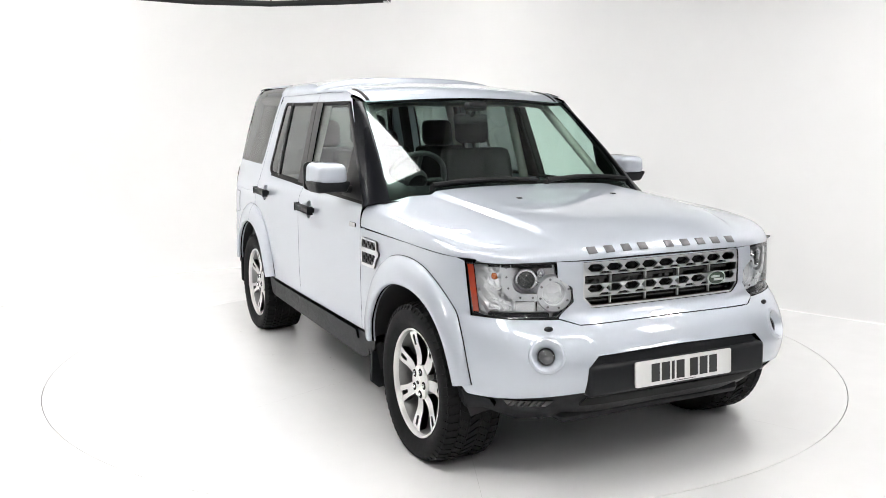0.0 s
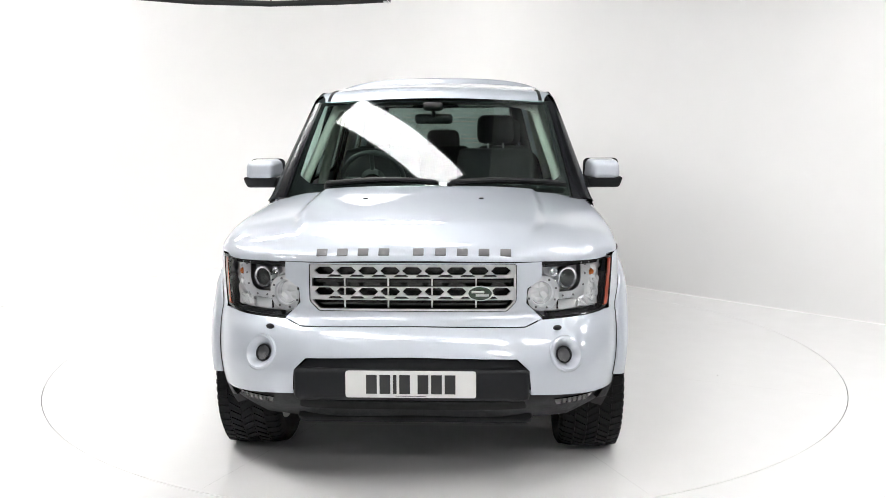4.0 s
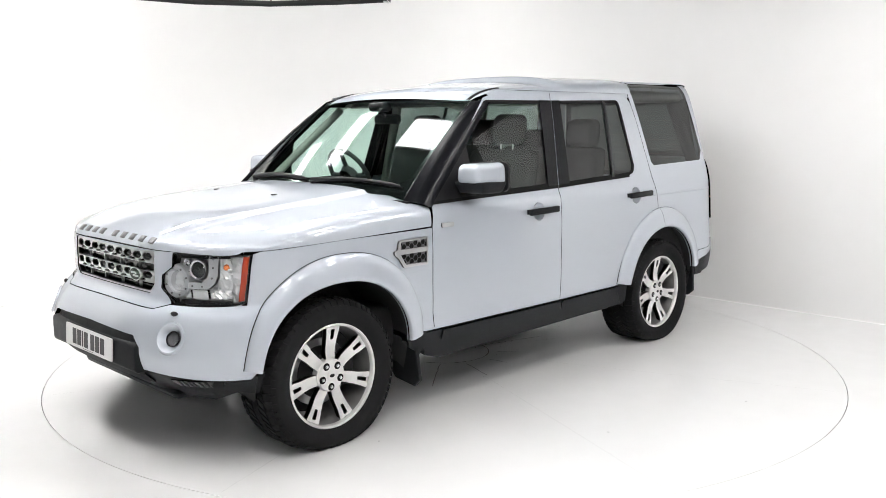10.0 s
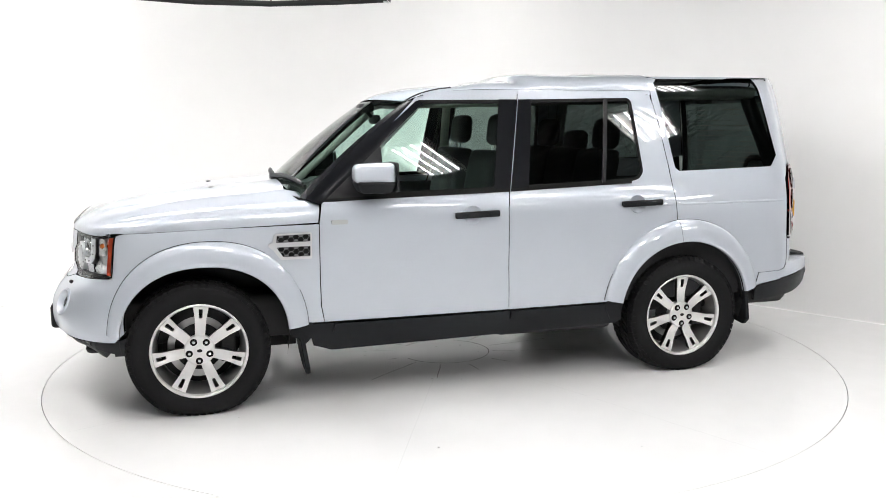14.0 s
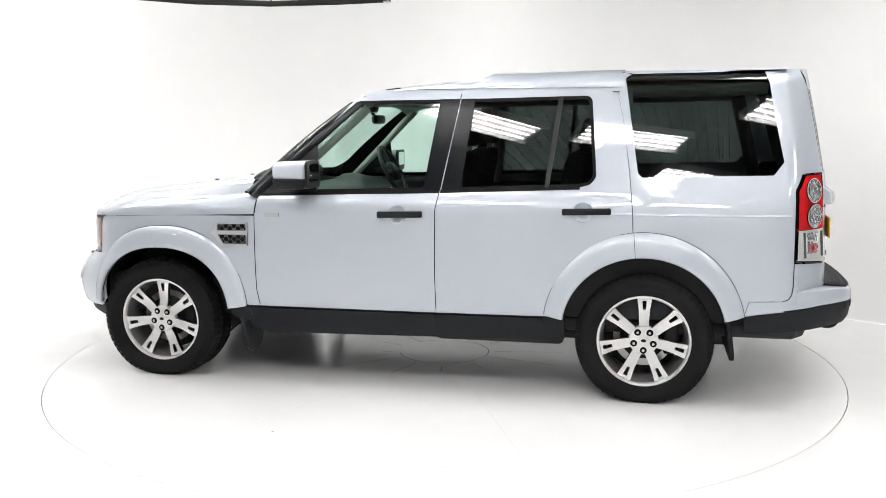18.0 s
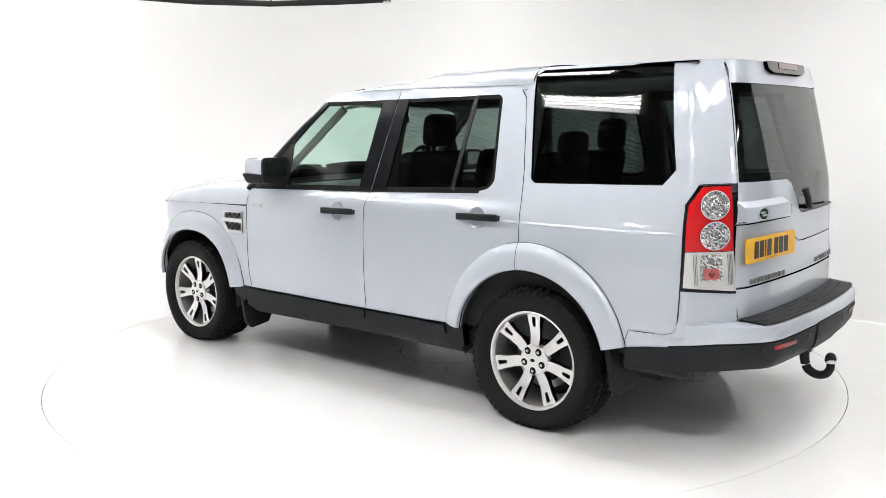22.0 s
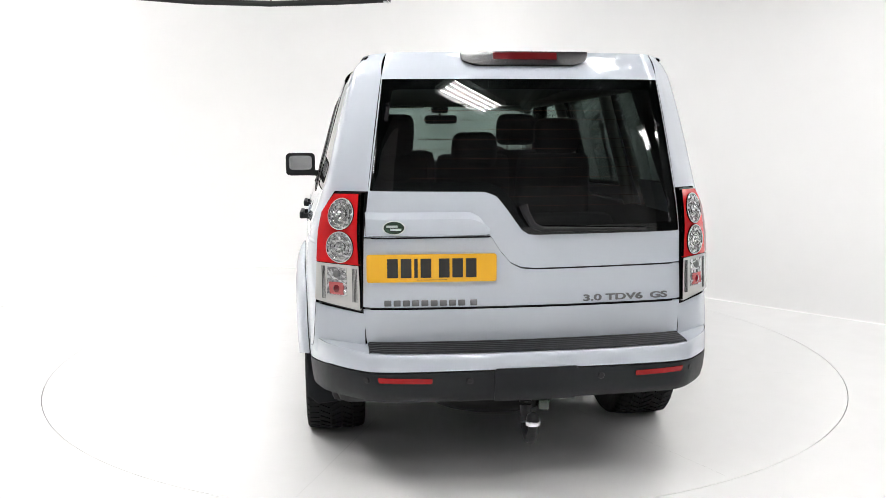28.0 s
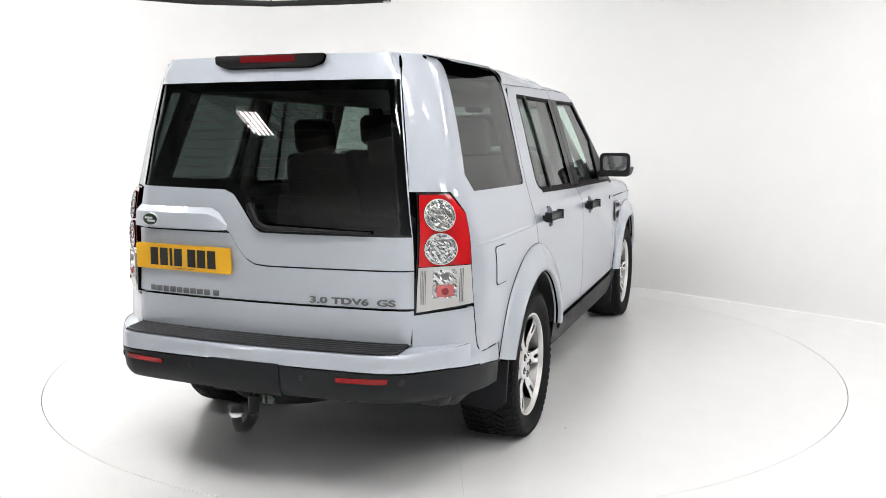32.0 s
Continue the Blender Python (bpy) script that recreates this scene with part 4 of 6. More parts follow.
(TYRE, TREAD), RIM, SPOKE = tyre_mesh(), rim_mesh(), spoke_mesh()
BARREL_RING = lathe("rim_barrel", BARREL, [(0.2375, 0.098), (0.230, 0.070), (0.222, 0.03), (0.215, -0.05), (0.225, -0.10), (0.245, -0.115)], 64)
HUB = lathe("hub_plate", ALLOY, [(0.0, 0.1005), (0.060, 0.1005), (0.074, 0.0985), (0.080, 0.092), (0.082, 0.05)], 40)
CAP = lathe("centre_cap", ALLOY, [(0.0, 0.105), (0.022, 0.105), (0.027, 0.103), (0.028, 0.098)], 32)
OVAL = lathe("cap_badge", SATIN_BLACK, [(0.0, 0.1062), (0.010, 0.1062), (0.011, 0.105)], 20)
# No hollow is cut: black discs paint in the shade of the nut recesses.
NUT_CUP = lathe("nut_recess", SEAL, [(0.0, 0.1012), (0.0165, 0.1012), (0.0175, 0.1018), (0.0190, 0.1000)], 20)
NUT = lathe("wheel_nut", CHROME, [(0.0, 0.109), (0.007, 0.109), (0.0095, 0.106), (0.010, 0.100)], 6)
DISC = lathe("brake_disc", STEEL, [(0.085, 0.0), (0.165, 0.0), (0.166, -0.02), (0.085, -0.02)], 48)
DRUM = lathe("wheel_hub", DARK_METAL, [(0.0, 0.06), (0.08, 0.06), (0.10, 0.02), (0.21, -0.06), (0.21, -0.10), (0.0, -0.10)], 40)
CALIPER = box("brake_caliper", DARK_METAL, -0.19, -0.11, -0.05, 0.03, -0.09, 0.09, 0.012)


def wheel(place, turn):
    w = part("wheel", RIM, car, "seven-spoke silver alloy wheel with a black all-terrain tyre", place)
    part("tyre", TYRE, w, "black all-terrain tyre")
    tagged(part("tread", TREAD, w, "blocks of the all-terrain tread"), kind="stuff")
    for i in range(7):
        part("spoke", SPOKE, w, at=pose(0, 0, 0, 0, -(turn + i * 360 / 7), 0))
    part("rim_barrel", BARREL_RING, w)
    part("hub_plate", HUB, w)
    part("centre_cap", CAP, w)
    part("cap_badge", OVAL, w, at=Matrix.Diagonal((1.3, 1, 0.8, 1)))
    for i in range(5):
        a = math.radians(turn + 36 + 72 * i)
        at = pose(0.055 * math.cos(a), 0, 0.055 * math.sin(a))
        part("nut_recess", NUT_CUP, w, at=at)
        part("wheel_nut", NUT, w, at=at)
    part("brake_disc", DISC, w)
    part("wheel_hub", DRUM, w)
    part("brake_caliper", CALIPER, w)
    return w


WHEEL_Y, HUB_Z = 0.782, 0.345
wheel(pose(1.600, WHEEL_Y, HUB_Z), 94)
wheel(pose(-1.291, WHEEL_Y, HUB_Z), 90)
wheel(pose(1.600, -WHEEL_Y, HUB_Z, 0, 0, 180), 74)
wheel(pose(-1.291, -WHEEL_Y, HUB_Z, 0, 0, 180), 81)


# wheel houses: dark liners that start behind the lip of each flare
def wheel_house(c, ro, ri, side):
    rows = []
    for i in range(33):
        a = -14 + 208 * i / 32
        lip = flare_point(c, ro, ri, a, 0.97, 0.004, side)
        x, z = lip[0], max(0.2, lip[2])
        rows.append([(x, lip[1], z), (x + 0.03 * (x - c[0]), lip[1] * 0.93, z + 0.02), (x + 0.06 * (x - c[0]), side * 0.62, z + 0.03), (x, side * 0.50, z + 0.03)])
    return grid_mesh("wheel_house_liner", DARK_METAL, rows, out=(0, 0, -1), rim=0)


for sd in (1, -1):
    part("wheel_house_liner", wheel_house(ARCH_F, OUT_F, IN_F, sd), car)
    part("wheel_house_liner", wheel_house(ARCH_R, OUT_R, IN_R, sd), car)
    part("wheel_house_wall", box("wheel_house_wall", DARK_METAL, 1.05, 2.05, sd * 0.50 - 0.01, sd * 0.50 + 0.01, 0.25, 0.90), car)
    part("wheel_house_wall", box("wheel_house_wall", DARK_METAL, -1.80, -0.76, sd * 0.50 - 0.01, sd * 0.50 + 0.01, 0.25, 0.90), car)


# mud flaps
def flap(x, z0, z1, y0, y1, lean):
    bm = bmesh.new()
    pts = [(y0, z1), (y1, z1), (y1 - 0.005, z0 + 0.04), (y1 - 0.05, z0), (y0 + 0.05, z0 + 0.02), (y0, z0 + 0.09)]
    A = [bm.verts.new((x + lean * (z1 - z), y, z)) for y, z in pts]
    B = [bm.verts.new((x + lean * (z1 - z) - 0.026, y, z)) for y, z in pts]
    bm.faces.new(A)
    bm.faces.new(B[::-1])
    for i in range(6):
        bm.faces.new((A[i], B[i], B[(i + 1) % 6], A[(i + 1) % 6]))
    bmesh.ops.bevel(bm, geom=bm.edges[:], offset=0.004, segments=1, affect="EDGES", profile=0.5)
    return bm_mesh("mud_flap", bm, TRIM)


for me in (flap(1.085, 0.160, 0.44, 0.66, 0.905, -0.16), flap(-1.715, 0.250, 0.48, 0.60, 0.915, -0.13)):
    part("mud_flap", me, car, "black moulded mud flap")
    part("mud_flap", mirrored(me, "mud_flap"), car, "black moulded mud flap")

# bracket of the flares down to the sill
pair("arch_end", flank_poly([(1.135, 0.462), (1.01, 0.462), (0.99, 0.40), (1.04, 0.345), (1.12, 0.40)]), skin, TRIM, lift=0.008, depth=0.05)
pair("arch_end", flank_poly([(-0.735, 0.462), (-0.858, 0.462), (-0.862, 0.345), (-0.80, 0.335)]), skin, TRIM, lift=0.008, depth=0.05)

# ---- pillars and window seals
for k, sgn in enumerate((1, -1)):
    # windscreen pillar: from the screen's side edge round to the door
    rows = []
    for b in np.linspace(-0.02, 0.985, 26):
        e = screen(np.array([0.985]), np.array([b]))[0]
        e2 = screen(np.array([1.0]), np.array([b]))[0]
        xo, zo = 0.958 + (0.345 - 0.958) * b, 1.120 + (1.662 - 1.120) * b
        o = skin(np.array([at_x(xo, zo)]), np.array([zo]))[0]
        xi, zi = xo - 0.030, zo - 0.008
        o2 = skin(np.array([at_x(xi, zi)]), np.array([zi]))[0]
        mid = (e2 + o) / 2 + np.array([0.014, 0.012, 0.010])
        row = [e + np.array([0.004, 0, 0.006]), e2 + np.array([0.010, 0.003, 0.010]), e2 * .6 + o * .4 + np.array([0.014, 0.007, 0.011]), mid, o * .8 + e2 * .2 + np.array([0.010, 0.013, 0.007]), o + np.array([0, 0.010, 0]), o2 + np.array([0, 0.006, 0])]
        low = 0.55 * b
        row = [q + (g - q) * low for q, g in zip(row, (e, e2, e2 * .6 + o * .4, (e2 + o) / 2, o * .8 + e2 * .2, o, o2))]
        rows.append([(p[0], sgn * p[1], p[2]) for p in row])
    part("windscreen_pillar", grid_mesh("windscreen_pillar", PILLAR, rows, out=(0.5, sgn, 0.5), rim=0.01), car, "satin black windscreen pillar trim")

    def seal(name, poly, d, mat, lift, parent, rad=0.012):
        o = flank_poly(poly)
        i = flank_poly(rounded(inset(poly, d), rad))
        if sgn < 0:
            o, i = swap(o), swap(i)
        return part(name, sheet(name, o, skin, mat, holes=[i], lift=lift, depth=0.008, step=0.05), parent)

    def strip(name, poly, mat, lift, parent, label="", depth=0.008):
        o = flank_poly(poly)
        if sgn < 0:
            o = swap(o)
        return part(name, sheet(name, o, skin, mat, lift=lift, depth=depth, step=0.05), parent, label)

    seal("window_seal", FRONT_WINDOW, 0.020, SEAL, -0.001, front_doors[k])
    seal("window_seal", rounded(REAR_WINDOW, [0.004, 0.004, 0.02, 0.02, 0.02, 0.02, 0.02]), 0.018, SEAL, -0.001, rear_doors[k])
    strip("mirror_sail", [(0.930, 1.122), (0.62, 1.405), (0.59, 1.40), (0.58, 1.135)], SATIN_BLACK, 0.004, front_doors[k])
    strip("door_pillar_trim", [(-0.052, 1.150), (-0.130, 1.664), (-0.243, 1.664), (-0.150, 1.150)], PILLAR, 0.003, front_doors[k], "gloss black pillar trim")
    strip("door_pillar_trim", [(-0.157, 1.150), (-0.250, 1.664), (-0.330, 1.666), (-0.265, 1.150)], PILLAR, 0.003, rear_doors[k], "gloss black pillar trim")
    strip("window_bar", [(-0.735, 1.176), (-0.800, 1.674), (-0.826, 1.674), (-0.760, 1.177)], SATIN_BLACK, 0.003, rear_doors[k])
    strip("belt_seal", [(0.935, 1.112), (0.935, 1.130), (-0.148, 1.157), (-0.144, 1.139)], SEAL, 0.004, front_doors[k])
    strip("belt_seal", [(-0.151, 1.139), (-0.155, 1.157), (-0.93, 1.184), (-0.93, 1.168)], SEAL, 0.004, rear_doors[k])

    # handles
    for door, x, z in ((front_doors[k], 0.068, 1.020), (rear_doors[k], -0.970, 1.052)):
        m = on_surface(skin, sgn * at_x(x + 0.02, z - 0.004), z - 0.004, 0.0)
        part("handle_cup", lathe("handle_cup", CUP, [(0.0, -0.022), (0.020, -0.021), (0.040, -0.014), (0.050, -0.004), (0.054, 0.001)], 32, "z"), door, "round silver-blue handle recess", m)
        P = skin(np.array([at_x(x, z)]), np.array([z]))[0]
        y = P[1] + 0.030
        bm = bmesh.new()
        bmesh.ops.create_cube(bm, size=1)
        for v in bm.verts:
            v.co = (x + v.co.x * 0.262, sgn * (y + v.co.y * 0.022), z + 0.002 + v.co.z * 0.036 - 0.006 * v.co.x)
        bmesh.ops.bevel(bm, geom=bm.edges[:], offset=0.007, segments=2, affect="EDGES", profile=0.5)
        h = part("door_handle", bm_mesh("door_handle", bm, TRIM, True, 0.9), door, "dark grey strap door handle")
        for dx in (-0.112, 0.112):
            bm = bmesh.new()
            for v in bmesh.ops.create_cube(bm, size=1)["verts"]:
                v.co = (x + dx + v.co.x * 0.026, sgn * (P[1] + 0.010 + v.co.y * 0.036), z + v.co.z * 0.026)
            part("handle_mount", bm_mesh("handle_mount", bm, TRIM), door)

    # side repeater and air vent in the wing
    o = flank_poly(rounded([(0.890, 0.992), (0.890, 1.016), (0.802, 1.016), (0.802, 0.992)], 0.006))
    part("side_repeater", sheet("side_repeater", o if sgn > 0 else swap(o), skin, FROSTED, lift=0.006, depth=0.008, step=0.03, edge=0.02), front_doors[k], "clear side indicator lens")
    fr = [(1.190, 0.954), (0.998, 0.957), (1.000, 0.815), (1.165, 0.815), (1.203, 0.868), (1.228, 0.884), (1.228, 0.902), (1.205, 0.908), (1.200, 0.944)]
    h1 = [(1.183, 0.945), (1.006, 0.948), (1.006, 0.908), (1.188, 0.906)]
    h2 = [(1.188, 0.883), (1.007, 0.884), (1.008, 0.829), (1.152, 0.829)]
    o, holes = flank_poly(rounded(fr, 0.008)), [flank_poly(rounded(h, 0.006)) for h in (h1, h2)]
    vent = part("wing_vent", sheet("wing_vent", o if sgn > 0 else swap(o), skin, BRIGHT, holes=holes if sgn > 0 else [swap(h) for h in holes], lift=0.010, depth=0.012, step=0.03, edge=0.02), car, "silver wing vent with a honeycomb mesh")
    bk = flank_poly([(1.195, 0.95), (1.003, 0.952), (1.004, 0.822), (1.160, 0.822), (1.195, 0.87)])
    part("vent_backing", sheet("vent_backing", bk if sgn > 0 else swap(bk), skin, SEAL, lift=0.001, depth=0.002), vent)
    for hole, rows_ in ((h1, (0.9190, 0.9345)), (h2, (0.8400, 0.8560, 0.8720))):
        hexes = []
        for r, zc in enumerate(rows_):
            for i in range(5):
                xc = 1.005 + 0.0520 * i + (0.0260 if r % 2 else 0.0)
                cell = [(xc + u, zc + v) for u, v in ((-.0170, 0), (-.0082, .0138), (.0082, .0138), (.0170, 0), (.0082, -.0138), (-.0082, -.0138))]
                cell = clipped(cell, inset(hole, 0.002))
                if len(cell) > 2 and abs(sum(u0 * v1 - u1 * v0 for (u0, v0), (u1, v1) in zip(cell, cell[1:] + cell[:1]))) > 6e-5:
                    hexes.append(flank_poly(cell))
        o = flank_poly(hole)
        part("vent_mesh", sheet("vent_mesh", o if sgn > 0 else swap(o), skin, BADGE, holes=hexes if sgn > 0 else [swap(h) for h in hexes], lift=0.006, depth=0.003, step=0.02, edge=0.01), vent)

# fuel flap outline on the right quarter
pair_holder = flank_poly(rounded([(-1.735, 1.005), (-1.865, 1.005), (-1.865, 0.845), (-1.735, 0.845)], 0.02))
part("fuel_flap", sheet("fuel_flap", swap(pair_holder), skin, PAINT, lift=0.003, depth=0.004, step=0.04, edge=0.02), car)
ring_o = flank_poly(rounded([(-1.731, 1.009), (-1.869, 1.009), (-1.869, 0.841), (-1.731, 0.841)], 0.022))
part("fuel_flap_gap", sheet("fuel_flap_gap", swap(ring_o), skin, SEAL, lift=0.001, depth=0.002, step=0.04, edge=0.02), car)

# ---- door mirrors
def mirror_meshes():
    sgn, made = 1, []
    bm = bmesh.new()
    bmesh.ops.create_cube(bm, size=1)
    for v in bm.verts:
        wide = 1.0 if v.co.z < 0 else 0.90
        deep = 1.0 if v.co.x < 0 else 0.80
        v.co = (0.672 + v.co.x * 0.215, sgn * (0.986 + v.co.y * 0.206 * wide * deep), 1.265 + v.co.z * 0.122 * (1.0 if v.co.x < 0 else 0.85))
    bmesh.ops.bevel(bm, geom=bm.edges[:], offset=0.034, segments=5, affect="EDGES", profile=0.5)
    made.append(("door_mirror", bm_mesh("door_mirror", bm, PAINT, True, 1.2), "silver-blue door mirror on a black foot"))
    bm = bmesh.new()
    bmesh.ops.create_cube(bm, size=1)
    for v in bm.verts:
        low = v.co.z < 0
        v.co = (0.668 + v.co.x * (0.16 if low else 0.212), sgn * (0.986 + v.co.y * (0.17 if low else 0.206)), 1.195 + v.co.z * 0.062)
    bmesh.ops.bevel(bm, geom=bm.edges[:], offset=0.016, segments=3, affect="EDGES", profile=0.5)
    made.append(("mirror_base", bm_mesh("mirror_base", bm, TRIM, True, 1.0), "dark grey lower mirror housing"))
    bm = bmesh.new()
    bmesh.ops.create_cube(bm, size=1)
    for v in bm.verts:
        v.co = (0.672 + v.co.x * 0.09, sgn * (0.870 + v.co.y * 0.14), 1.178 + v.co.z * 0.040 + 0.10 * v.co.y * 0.1)
    bmesh.ops.bevel(bm, geom=bm.edges[:], offset=0.012, segments=2, affect="EDGES", profile=0.5)
    made.append(("mirror_arm", bm_mesh("mirror_arm", bm, TRIM, True, 1.0), ""))
    bm = bmesh.new()
    bmesh.ops.create_cube(bm, size=1)
    for v in bm.verts:
        v.co = (0.561 + v.co.x * 0.014, sgn * (0.986 + v.co.y * 0.204), 1.247 + v.co.z * 0.156)
    bmesh.ops.bevel(bm, geom=[e for e in bm.edges if abs(e.verts[0].co.x - e.verts[1].co.x) > 0.004], offset=0.03, segments=4, affect="EDGES", profile=0.5)
    made.append(("mirror_surround", bm_mesh("mirror_surround", bm, SATIN_BLACK, True, 1.0), ""))
    bm = bmesh.new()
    bmesh.ops.create_cube(bm, size=1)
    for v in bm.verts:
        v.co = (0.553 + v.co.x * 0.004, sgn * (0.986 + v.co.y * 0.160), 1.257 + v.co.z * 0.098)
    bmesh.ops.bevel(bm, geom=[e for e in bm.edges if abs(e.verts[0].co.x - e.verts[1].co.x) > 0.002], offset=0.025, segments=4, affect="EDGES", profile=0.5)
    made.append(("mirror_glass", bm_mesh("mirror_glass", bm, CHROME, True, 1.0), "mirror glass"))
    return made


meshes = mirror_meshes()
for sgn in (1, -1):
    mir = None
    for name, me, label in meshes:
        ob = part(name, me if sgn > 0 else mirrored(me, name), mir or car, label)
        mir = mir or ob

# ---- grille
part("grille_backing", sheet("grille_backing", [(-.45, .975), (.45, .975), (.45, .75), (-.45, .75)], nose_skin, GLOSS_BLACK, lift=-0.07, depth=0.01, out=(1, 0, 0)), car)
grille = part("grille", sheet("grille", rounded([(-.424, .961), (.424, .961), (.424, .81), (.385, .769), (-.385, .769), (-.424, .81)], .008), nose_skin, BRIGHT,
                              holes=[rounded([(-.415, .954), (.415, .954), (.415, .813), (.381, .777), (-.381, .777), (-.415, .813)], .008)], lift=-0.006, depth=0.02, out=(1, 0, 0)), car, "two silver honeycomb grille bars in a silver frame")
for z0, z1 in ((0.905, 0.955), (0.815, 0.869)):
    holes = []
    for i in range(-4, 5):
        y = i * 0.0905
        zc = z1 - 0.0195
        holes.append([(y - 0.0415, zc), (y - 0.024, zc + 0.0160), (y + 0.024, zc + 0.0160), (y + 0.0415, zc), (y + 0.024, zc - 0.0160), (y - 0.024, zc - 0.0160)])
    for i in range(-4, 4):
        y = (i + 0.5) * 0.0905
        holes.append([(y - 0.034, z0 + 0.0045), (y + 0.034, z0 + 0.0045), (y + 0.019, z0 + 0.0150), (y - 0.019, z0 + 0.0150)])
    part("grille_bar", sheet("grille_bar", [(-.415, z0), (.415, z0), (.415, z1), (-.415, z1)], nose_skin, BRIGHT, holes=holes, lift=-0.004, depth=0.016, out=(1, 0, 0), step=0.03, edge=0.02), grille)
for y in (-0.28, -0.10, 0.08, 0.26):
    x = float(nose_skin(np.array([y]), np.array([.85]))[0][0])
    part("grille_post", box("grille_post", BRIGHT, x - 0.03, x - 0.018, y - 0.003, y + 0.003, 0.772, 0.905), grille)
for z in (0.888, 0.795):
    part("grille_slat", sheet("grille_slat", [(-.41, z - .006), (.41, z - .006), (.41, z + .006), (-.41, z + .006)], nose_skin, GLOSS_BLACK, lift=-0.035, depth=0.02, out=(1, 0, 0)), grille)


def emblem(name, m, w, h, parent):
    """An oval green badge with a silver rim and two pale bars."""
    e = part(name, lathe(name, BRIGHT, [(0.0, 0.0), (0.5, 0.0), (0.5, 0.005), (0.47, 0.007), (0.44, 0.0065)], 40, "z"), parent, "oval green badge with a silver rim", m @ Matrix.Diagonal((w, h, 1, 1)))
    part("badge_field", lathe("badge_field", GREEN, [(0.0, 0.0066), (0.44, 0.0064)], 32, "z"), e)
    for x, y in ((-0.08, 0.10), (0.08, -0.12)):
        part("badge_bar", box("badge_bar", BRIGHT, x - 0.24, x + 0.24, y - 0.075, y + 0.075, 0.0066, 0.0082), e)


emblem("grille_badge", on_surface(nose_skin, 0.276, 0.846, 0.006, (1, 0, 0)), 0.108, 0.062, grille)

# letters of the bonnet become nine plain blocks
for y in (-0.378, -0.292, -0.205, -0.118, 0.025, 0.117, 0.207, 0.297, 0.387):
    p0, p1 = (Vector(bonnet_pt(y / 0.83, q)) for q in (0.004, 0.030))
    up_ = (p1 - p0).normalized()
    nrm = Vector((up_.z, 0, -up_.x))
    at = Matrix.Translation((p0 + p1) / 2) @ Matrix((Vector((0, 1, 0)), up_, nrm)).transposed().to_4x4()
    part("badge_block", box("badge_block", BADGE, -0.022, 0.022, -0.0175, 0.0175, -0.004, 0.006, 0.0015, 1), car, at=at)

